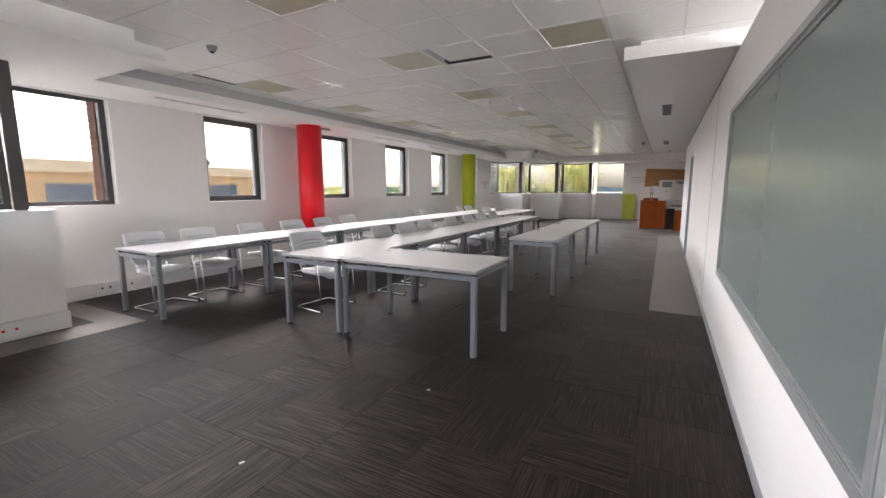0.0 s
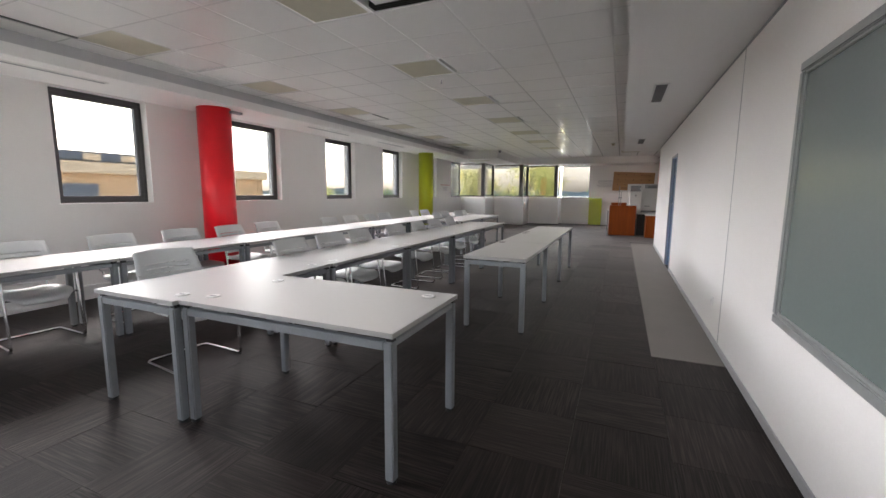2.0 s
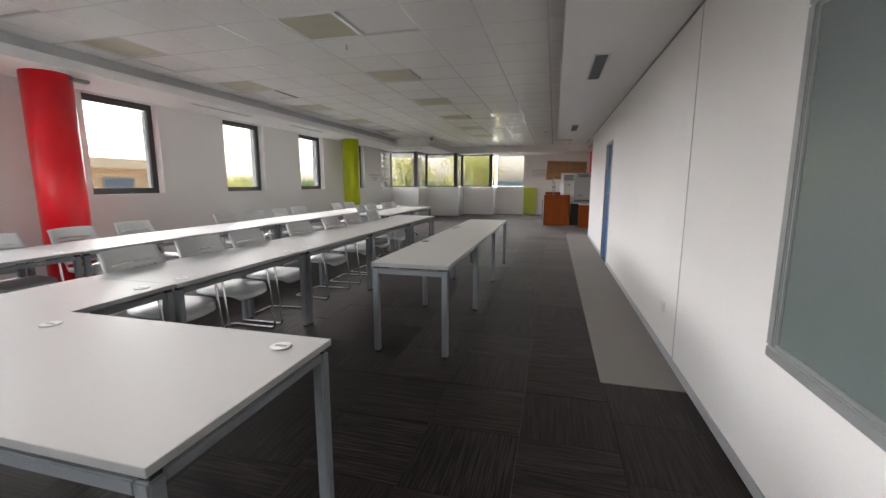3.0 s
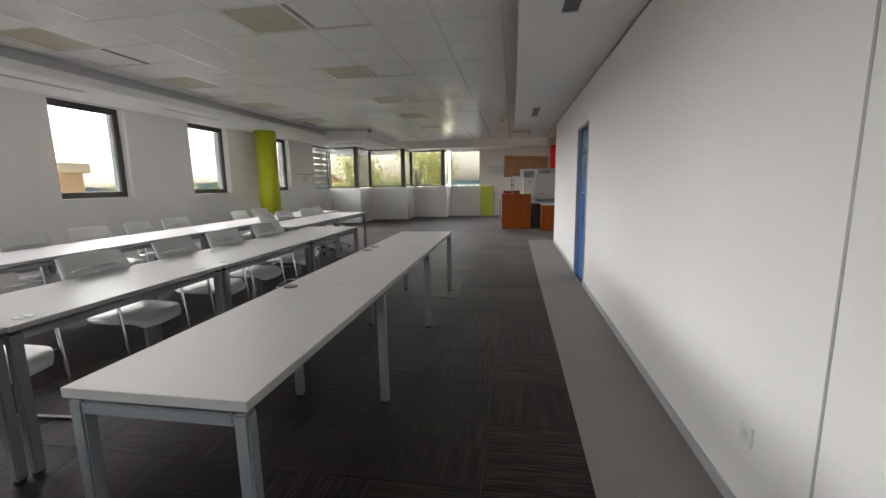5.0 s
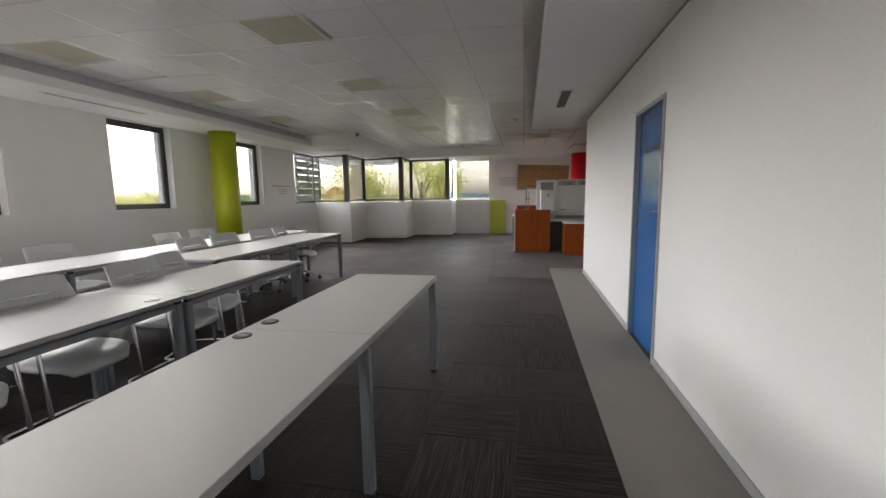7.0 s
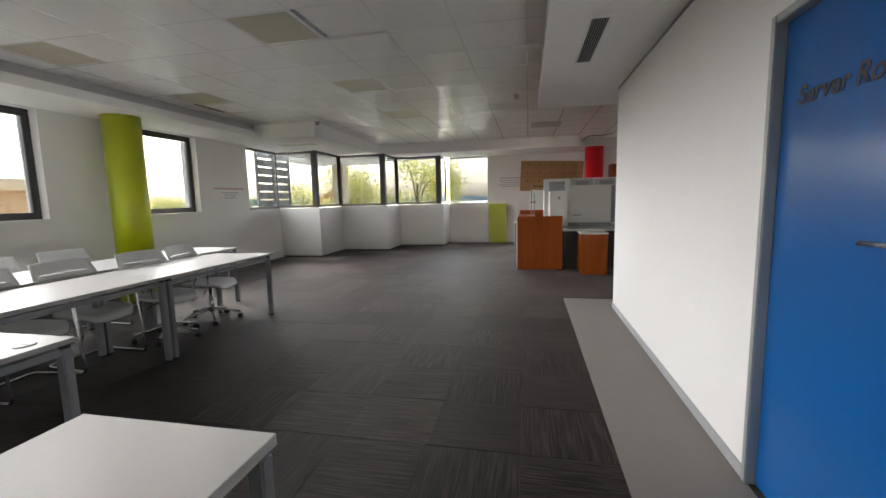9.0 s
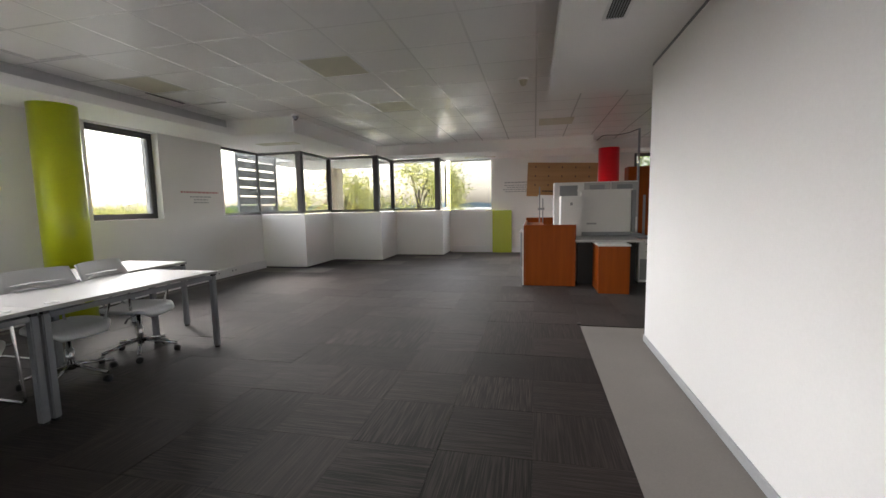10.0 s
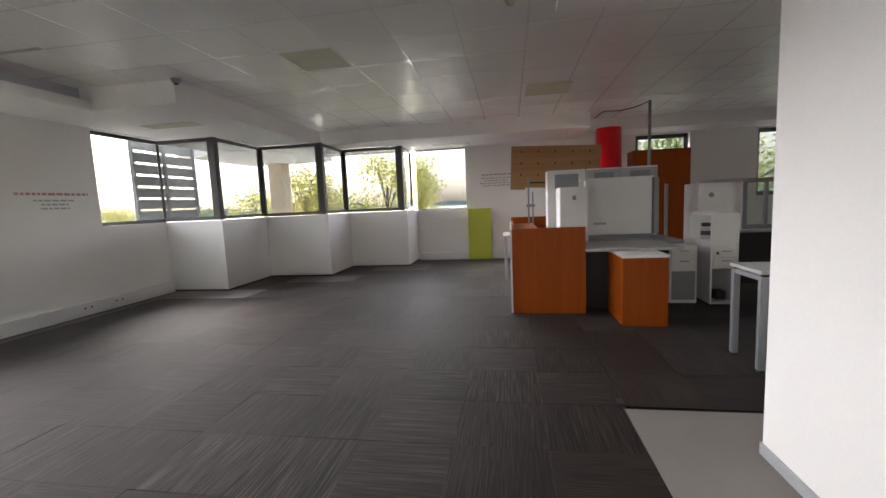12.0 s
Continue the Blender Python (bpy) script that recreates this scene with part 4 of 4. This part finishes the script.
part("pole", boxes((-0.02, 0.02, -0.02, 0.02, 0.0, CEIL - 0.004), bevel=0.003), M_STEEL, pole)
pole2 = thing("screen_post", "short grey steel screen post on desk", "post", pose(1.39, 17.98, 0))
part("post", boxes((-0.018, 0.018, -0.018, 0.018, 0.0, 1.42), bevel=0.003), M_STEEL, pole2)

# printer stack
tower = thing("shelf_tower", "narrow white shelf tower with open side and drawers", "shelf unit", pose(1.48, 16.88, 0))
for name_, dims in (("side_panel", (0.0, 0.018, 0, 0.6, 0.04, 0.72)), ("side_panel", (0.262, 0.28, 0, 0.6, 0.04, 0.72)), ("back_panel", (0.018, 0.262, 0.58, 0.6, 0.04, 0.72)), ("shelf", (0.018, 0.262, 0, 0.58, 0.04, 0.06)), ("shelf", (0.018, 0.262, 0.0, 0.58, 0.44, 0.46)), ("top_panel", (0.018, 0.262, 0.03, 0.58, 0.66, 0.72))):
    part(name_, boxes(dims, bevel=0.003), M_TRUNK, tower)
part("upper_shelf", boxes((0.0, 0.28, 0.0, 0.6, 0.721, 0.74), (0.0, 0.28, 0.0, 0.6, 1.03, 1.05), (0.0, 0.28, 0.0, 0.02, 0.74, 1.03), (0.0, 0.28, 0.58, 0.6, 0.74, 1.03), (0.262, 0.28, 0.02, 0.58, 0.74, 1.03), bevel=0.002), M_TRUNK, tower, "white shelf box open to one side")
for za in (0.465, 0.57):
    dr = part("drawer_front", boxes((0.02, 0.26, -0.014, 0.0, za, za + 0.098), bevel=0.003), M_TRUNK, tower)
    part("pull", boxes((0.1, 0.2, -0.024, -0.014, za + 0.06, za + 0.07), bevel=0.003), M_STEEL, dr)
part("lock", boxes((0.05, 0.07, -0.03, -0.014, 0.60, 0.63), bevel=0.004), M_BLACK, tower)
part("plinth", boxes((0.02, 0.26, 0.02, 0.58, 0.0, 0.04)), M_BLACK, tower)
box_in, w, d, h = carton("carton", "small dark box inside the open shelf bay", "box", 1.60, 1.70, 17.0, 17.15, 0.0605, 0.16, M_BLACK, 0.004)
upper = thing("tall_cabinet", "tall grey-white cabinet with round badge", "cabinet", pose(1.6, 17.5, 0))
part("body", boxes((0.0, 0.40, 0.0, 0.45, 0.03, 1.395), bevel=0.008), M_TRUNK, upper)
part("door", boxes((0.006, 0.394, -0.018, -0.001, 0.05, 1.39), bevel=0.004), M_TRUNK, upper)
part("plinth", boxes((0.02, 0.38, 0.02, 0.43, 0.0, 0.03)), M_BLACK, upper)
part("badge", lathe(bmesh.new(), [(0.03, 0.0), (0.03, 0.004)], n=20), M_STEEL, upper).matrix_local = pose(0.13, -0.018, 1.25, 90)
tray = thing("paper_tray", "flat pale tray lying on the tall cabinet", "tray", pose(1.75, 17.45, 1.395))
part("tray", boxes((0.0, 0.42, 0.0, 0.42, 0.0, 0.02), (0.01, 0.41, 0.0, 0.42, 0.024, 0.036), (0.02, 0.05, 0.02, 0.4, 0.02, 0.024), (0.36, 0.39, 0.02, 0.4, 0.02, 0.024), bevel=0.003), M_SKIRT, tray)
jar = thing("jar", "small glass jar with dark lid on shelf", "jar", pose(1.56, 17.2, 0.74))
part("glass", lathe(bmesh.new(), [(0.05, 0.0), (0.055, 0.01), (0.055, 0.13), (0.045, 0.15)], n=18), M_SKIRT, jar)
part("lid", lathe(bmesh.new(), [(0.047, 0.15), (0.05, 0.155), (0.05, 0.19), (0.0, 0.195)], n=18), M_BLACK, jar)
part("paper_label", lathe(bmesh.new(), [(0.0556, 0.05), (0.0558, 0.051), (0.0558, 0.1)], n=18), M_BROWN, jar, "brown paper label")

# glazed screens further back, and the table beyond the wall's end
scrn = thing("desk_screen", "grey framed glass desk screen on dark desk", "screen", pose(2.95, 18.45, 0))
part("frame", boxes((-0.4, -0.34, -0.02, 0.02, 0.74, 1.45), (-0.12, -0.07, -0.018, 0.018, 0.8, 1.39), (0.34, 0.4, -0.02, 0.02, 0.74, 1.45), (-0.34, 0.34, -0.02, 0.02, 1.39, 1.45), (-0.34, 0.34, -0.02, 0.02, 0.74, 0.80), bevel=0.004), M_STEEL, scrn)
g = part("pane", boxes((-0.34, 0.34, -0.004, 0.004, 0.8, 1.39)), M_CLEAR, scrn)
g.visible_shadow = False
back_desk = thing("desk", "dark-fronted white desk behind the copier", "desk", pose(2.0, 18.2, 0))
part("desktop", boxes((0.0, 2.2, 0.0, 0.8, 0.71, 0.74), bevel=0.003), M_TABLE, back_desk)
part("front", boxes((0.05, 2.15, 0.02, 0.05, 0.0, 0.71)), M_BLACK, back_desk)
desk(1.0, 2.3, 15.05, 15.47, "tables beyond the partition")

# damaged ceiling edge and loose cable
cb = tube(bmesh.new(), bend([(0.82, 19.8, 2.66), (0.92, 19.6, 2.735), (1.2, 19.6, 2.72), (1.42, 19.4, 2.735), (1.58, 19.25, 2.785)], 0.08), 0.008, 6)
tagged(part("loose_cable", cb, M_BLACK), "black cable hanging below the ceiling", "cable")
structure("ceiling_soffit_far", boxes((0.78, 8.0, 20.6, 21.7, 2.55, 2.9)), M_SOFFIT, "white soffit along the end wall", "ceiling")
litter = thing("paper_scrap", "tiny white paper scrap on the carpet", "scrap", pose(-1.3, 2.95, 0.007, 0, 0, 30))
part("paper", boxes((-0.012, 0.012, -0.008, 0.008, 0, 0.003)), M_TABLE, litter)
litter = thing("paper_scrap", "tiny white paper scrap on the carpet", "scrap", pose(-1.75, 1.85, 0.007, 0, 0, 70))
part("paper", boxes((-0.012, 0.012, -0.006, 0.006, 0, 0.003)), M_TABLE, litter)

# ---- outdoors ----
M_GROUND = material("pale_paving_and_grass", (0.52, 0.51, 0.46), 0.95, scale=0.05, vary=0.3, fine=2.0)
M_RENDER = material("orange_render_facade", (0.72, 0.46, 0.26), 0.85, scale=0.3, vary=0.08, fine=6)
M_PALE = material("pale_roof_edge", (0.62, 0.53, 0.40), 0.8, scale=0.4, vary=0.06, fine=8)
M_CORNICE = material("pale_orange_render", (0.82, 0.63, 0.43), 0.85, scale=0.4, vary=0.06, fine=8)
M_BRICK = material("red_brown_brick", (0.23, 0.085, 0.06), 0.85, scale=8, vary=0.2, bump=0.4, fine=150)
M_ROOFTILE = material("terracotta_roof", (0.36, 0.12, 0.07), 0.85, scale=1, vary=0.15, fine=12)
M_DARKGLASS = material("dark_window_glass", (0.16, 0.18, 0.22), 0.15)
M_BARK = material("bark", (0.10, 0.075, 0.055), 0.9, scale=6, vary=0.25, bump=0.5, fine=40)
M_HILL = material("far_blue_hills", (0.19, 0.25, 0.29), 1.0, scale=0.01, vary=0.15, fine=0.1)


def leaf_material(name, a, b):
    m = bpy.data.materials.new(name)
    m.use_nodes = True
    n, l = m.node_tree.nodes, m.node_tree.links
    p = n["Principled BSDF"]
    geo = n.new("ShaderNodeNewGeometry")
    rp = n.new("ShaderNodeValToRGB")
    rp.color_ramp.elements[0].color, rp.color_ramp.elements[1].color = (*a, 1), (*b, 1)
    l.new(geo.outputs["Random Per Island"], rp.inputs[0])
    l.new(rp.outputs[0], p.inputs["Base Color"])
    p.inputs["Roughness"].default_value = 0.6
    p.inputs["Transmission Weight"].default_value = 0.0
    tr = n.new("ShaderNodeBsdfTranslucent")
    l.new(rp.outputs[0], tr.inputs[0])
    mx = n.new("ShaderNodeMixShader")
    mx.inputs[0].default_value = 0.45
    l.new(p.outputs[0], mx.inputs[1])
    l.new(tr.outputs[0], mx.inputs[2])
    l.new(mx.outputs[0], n["Material Output"].inputs[0])
    return m


M_LEAF = leaf_material("autumn_leaves", (0.36, 0.4, 0.13), (0.66, 0.6, 0.2))
M_LEAF2 = leaf_material("green_leaves", (0.12, 0.2, 0.05), (0.3, 0.36, 0.09))

structure("ground", boxes((-900, 900, -900, 900, -3.7, -3.6)), M_GROUND, "grassy ground reaching the horizon", "ground")


def leaves(bm, r, centre, spread, n, size):
    for _ in range(n):
        p = Vector((r.gauss(0, 1), r.gauss(0, 1), r.gauss(0, 0.8)))
        p = Vector(centre) + Vector((p.x * spread[0], p.y * spread[1], p.z * spread[2]))
        a = Vector((r.uniform(-1, 1), r.uniform(-1, 1), r.uniform(-1, 1))).normalized()
        b = a.orthogonal().normalized()
        s = size * r.uniform(0.6, 1.3)
        q = [p + a * s, p + b * s * 0.5, p - a * s, p - b * s * 0.5]
        bm.faces.new([bm.verts.new(v) for v in q])


def tree(x, y, height, width, seed, mat, n=4800, size=0.085):
    r = random.Random(seed)
    t = thing("tree", "broad tree with yellow-green autumn leaves outside", "tree", pose(x, y, -3.6), "trees outside")
    wood = bmesh.new()
    top = height * 0.8
    trunk = [(0, 0, 0), (0.1, 0.05, height * 0.3), (-0.05, 0.1, height * 0.55), (0.08, 0, top)]
    rings = []
    for k, p in enumerate(trunk):
        rings.append((p, 0.16 * (1 - 0.22 * k)))
    for (p, ra), (q, rb) in zip(rings, rings[1:]):
        tube(wood, [p, q], (ra + rb) / 2, 8)
    crown = bmesh.new()
    for k in range(16):
        a, z = r.uniform(0, 6.28), r.uniform(0.38, 0.95) * height
        reach = width * (1.05 - abs(z / height - 0.6) * 1.5) * r.uniform(0.5, 1.0)
        tip = (math.cos(a) * reach, math.sin(a) * reach, z)
        tube(wood, [(0, 0, z * 0.72), (tip[0] * 0.5, tip[1] * 0.5, z * 0.9), tip], 0.035, 5)
        leaves(crown, r, tip, (width * 0.24, width * 0.24, height * 0.075), n // 16, size)
    part("trunk", wood, M_BARK, t)
    part("crown", crown, mat, t)


for x, y, h, w, sd, m in ((-6.6, 31.5, 7.2, 2.1, 1, M_LEAF), (-10.6, 31, 6.9, 2.2, 2, M_LEAF), (-5.4, 33.5, 7.0, 1.5, 3, M_LEAF), (-16, 36, 6.2, 2.6, 4, M_LEAF), (2.7, 26.5, 8.0, 2.8, 5, M_LEAF2), (5.6, 26, 8.2, 2.8, 6, M_LEAF2), (-28, 33, 5.3, 3.0, 7, M_LEAF), (-33, 41, 5.4, 3.2, 8, M_LEAF), (-24, 39, 5.2, 2.8, 9, M_LEAF2), (-38, 30, 5.3, 3.0, 10, M_LEAF), (-40, 6, 8.0, 2.5, 11, M_LEAF2), (-24, 29.6, 4.9, 2.6, 12, M_LEAF)):
    tree(x, y, h, w, sd, m)

# orange building across the yard
bld = thing("office_building", "orange rendered building with pale flat roof edge", "building", pose(-34, 8, -3.6))
part("wall", boxes((0, 8, -22, 18.5, 0, 5.8)), M_RENDER, bld)
part("roof_edge", boxes((-0.3, 8.3, -22.3, 18.8, 5.8, 6.4), bevel=0.05), M_CORNICE, bld)
for k in range(9):
    yk = -19 + k * 4.1
    win = part("window", boxes((8.005, 8.05, yk, yk + 1.7, 3.9, 5.2)), M_DARKGLASS, bld)
    part("window_frame", boxes((8.0, 8.09, yk - 0.08, yk, 3.82, 5.28), (8.0, 8.09, yk + 1.7, yk + 1.78, 3.82, 5.28), (8.0, 8.09, yk, yk + 1.7, 5.2, 5.28), (8.0, 8.09, yk, yk + 1.7, 3.82, 3.9)), M_STEEL, win)
sky_light = part("skylight", boxes((6.2, 7.9, 5.6, 9.9, 6.41, 6.95), bevel=0.12), M_DARKGLASS, bld, "dark glazed skylight on the roof")
for yk in (7.4, 9.2):
    part("skylight_pane", boxes((7.9, 7.93, yk - 0.5, yk + 0.3, 6.5, 6.85)), M_CORNICE, sky_light)
house = thing("house", "distant house with terracotta gable roof", "house", pose(-26, 62, -3.6, 0, 0, 20))
part("wall", boxes((-4, 4, -5, 5, 0, 3.6)), M_PALE, house)
rb = bmesh.new()
vs = [rb.verts.new(p) for p in ((-4.4, -5.4, 3.6), (4.4, -5.4, 3.6), (4.4, 5.4, 3.6), (-4.4, 5.4, 3.6), (0, -5.4, 6.4), (0, 5.4, 6.4))]
for q in ((0, 1, 4), (2, 3, 5), (1, 2, 5, 4), (3, 0, 4, 5), (3, 2, 1, 0)):
    rb.faces.new([vs[i] for i in q])
part("roof", rb, M_ROOFTILE, house)

hills = bmesh.new()
prev = None
for k in range(60):
    a = math.radians(-75 + k * 2.4)
    x, y = math.sin(a) * 800, math.cos(a) * 800
    z = 6 + 9 * noise.noise((k * 0.21, 2.0, 0)) + 5 * noise.noise((k * 0.6, 5.0, 0))
    cur = (hills.verts.new((x, y, -4)), hills.verts.new((x, y, z)), hills.verts.new((x * 1.1, y * 1.1, -4)))
    if prev:
        hills.faces.new((prev[0], cur[0], cur[1], prev[1]))
        hills.faces.new((prev[1], cur[1], cur[2], prev[2]))
    prev = cur
structure("backdrop_hills", hills, M_HILL, "low blue wooded hills on the horizon", "backdrop")

# slatted sunscreen outside the bay, outer pier and canopy
screen = thing("sunscreen", "grey slatted metal sunscreen outside the bay window", "sunscreen", pose(-7.05, 18.2, 0))
for yk in (0.0, 0.68, 1.4):
    part("post", boxes((-0.03, 0.03, yk, yk + 0.05, -3.6, 2.62)), M_STEEL, screen)
for k in range(9):
    part("slat", boxes((-0.012, 0.012, 0.052, 1.39, 0.8 + k * 0.205, 0.8 + k * 0.205 + 0.165), bevel=0.004), M_STEEL, screen)
structure("wall_outer_pier", boxes((-7.1, -6.7, 22.4, 22.8, -3.6, 2.55)), M_PALE, "pale concrete pier outside", "wall")
structure("wall_canopy", boxes((-7.9, -5.45, 20.2, 22.85, 2.551, 2.9)), M_SOFFIT, "pale canopy slab outside the bay", "canopy")
structure("roof", boxes((-6.8, 8.3, -1.5, 21.8, 3.25, 3.5)), M_PALE, "flat roof slab", "roof")

pil = thing("brick_pilaster", "red-brown brick pilaster outside the window", "pilaster", pose(-6.83, 3.57, 1.0))
brick_mesh = mesh_of("brick", boxes((-0.1, 0.1, -0.052, 0.052, 0.0, 0.062), bevel=0.004), M_BRICK)
for k in range(21):
    b_ = new("brick", brick_mesh)
    b_.parent = pil
    b_.location = (0.004 * (k % 2), 0, k * 0.074)
part("mortar", boxes((-0.09, 0.09, -0.044, 0.044, -0.1, 1.56)), M_PALE, pil)

# ---- carpet tiles ----
carpet = thing("floor_carpet", "taupe streaked carpet tiles laid quarter-turned", "floor", kind="structure")
SIZE = 0.5
tile_bm = boxes((-SIZE / 2 + 0.0004, SIZE / 2 - 0.0004, -SIZE / 2 + 0.0004, SIZE / 2 - 0.0004, -0.011, 0.0), bevel=0.0008)
tile_mesh = mesh_of("carpet_tile", tile_bm, M_CARPET)
far = [bmesh.new(), bmesh.new()]
rng = random.Random(11)


def covered(x, y):
    """Carpet lies here: inside the room, clear of bare strips."""
    h = SIZE / 2
    return x - h >= -6.9 and y - h >= -1.35


for ix in range(-14, 17):
    for iy in range(-3, 44):
        x, y = -0.02 - SIZE * (0.5 + ix), SIZE * (iy + 0.5)
        if not covered(x, y) or x > 8.1:
            continue
        odd = (ix + iy) % 2 if rng.random() < 0.86 else rng.randrange(2)
        z = rng.uniform(0, 0.0016)
        if 0 <= ix <= 8 and 1 <= iy <= 31:
            ob = new("carpet_tile", tile_mesh)
            ob.parent = carpet
            ob.matrix_world = pose(x, y, z, 0, 0, 90 * odd + 180 * rng.randrange(2) + rng.uniform(-0.25, 0.25))
        elif ix >= 0 or y > 14.58:
            u, v = (x, y) if not odd else (y, -x)
            h = SIZE / 2 - 0.0005
            box(far[odd], u - h, u + h, v - h, v + h, -0.011, z)
narrow = mesh_of("carpet_tile", boxes((-0.256, 0.256, -SIZE / 2 + 0.0004, SIZE / 2 - 0.0004, -0.011, 0.0), bevel=0.0008), M_CARPET)
for iy in range(-2, 11):
    ob = new("carpet_tile", narrow)
    ob.parent = carpet
    ob.matrix_world = pose(0.238, 5.53 - SIZE * (10 - iy), 0.0005, 0, 0, 180 * (iy % 3 == 0))
for odd, bm in enumerate(far):
    ob = part("carpet_tiles_far", bm, M_CARPET, carpet)
    ob.matrix_world = pose(0, 0, 0, 0, 0, 90 * odd)
    tagged(ob, kind="stuff")

# portals in the openings
for a, b in LEFT_WINDOWS:
    window_portal(WALL_L - 0.32, (a + b) / 2, 1.82, b - a, 1.3, (0, (a + b) / 2, 1.82))
window_portal(WALL_L - 0.32, 17.5, 1.82, 1.1, 1.3, (0, 17.5, 1.82))
window_portal(WALL_L - 0.32, 3.0, 1.82, 1.1, 1.3, (0, 3.0, 1.82))
for steps, sy in ((FAR_STEPS, 1), (NEAR_STEPS, -1)):
    for (ax, ay), (bx_, by) in zip(steps, steps[1:]):
        cx, cy = (ax + bx_) / 2, (ay + by) / 2
        if ay == by:
            window_portal(cx - 0.1, cy + sy * 0.25, 1.82, abs(bx_ - ax), 1.3, (cx - 0.1, cy - sy * 9, 1.82))
        else:
            window_portal(cx - 0.25, cy + sy * 0.1, 1.82, abs(by - ay), 1.3, (cx + 9, cy + sy * 0.1, 1.82))
# daylight through the assumed back window
window_portal(-2.02, -1.4, 1.82, 1.1, 1.3, (-2.02, 9, 1.82))
for a in (2.45, 4.8):
    window_portal(a, END_WALL + 0.28, 1.82, 1.05, 1.3, (a, 0, 1.82))
window_portal(-2.24, END_WALL + 0.28, 1.82, 1.2, 1.3, (-2.24, 0, 1.82))
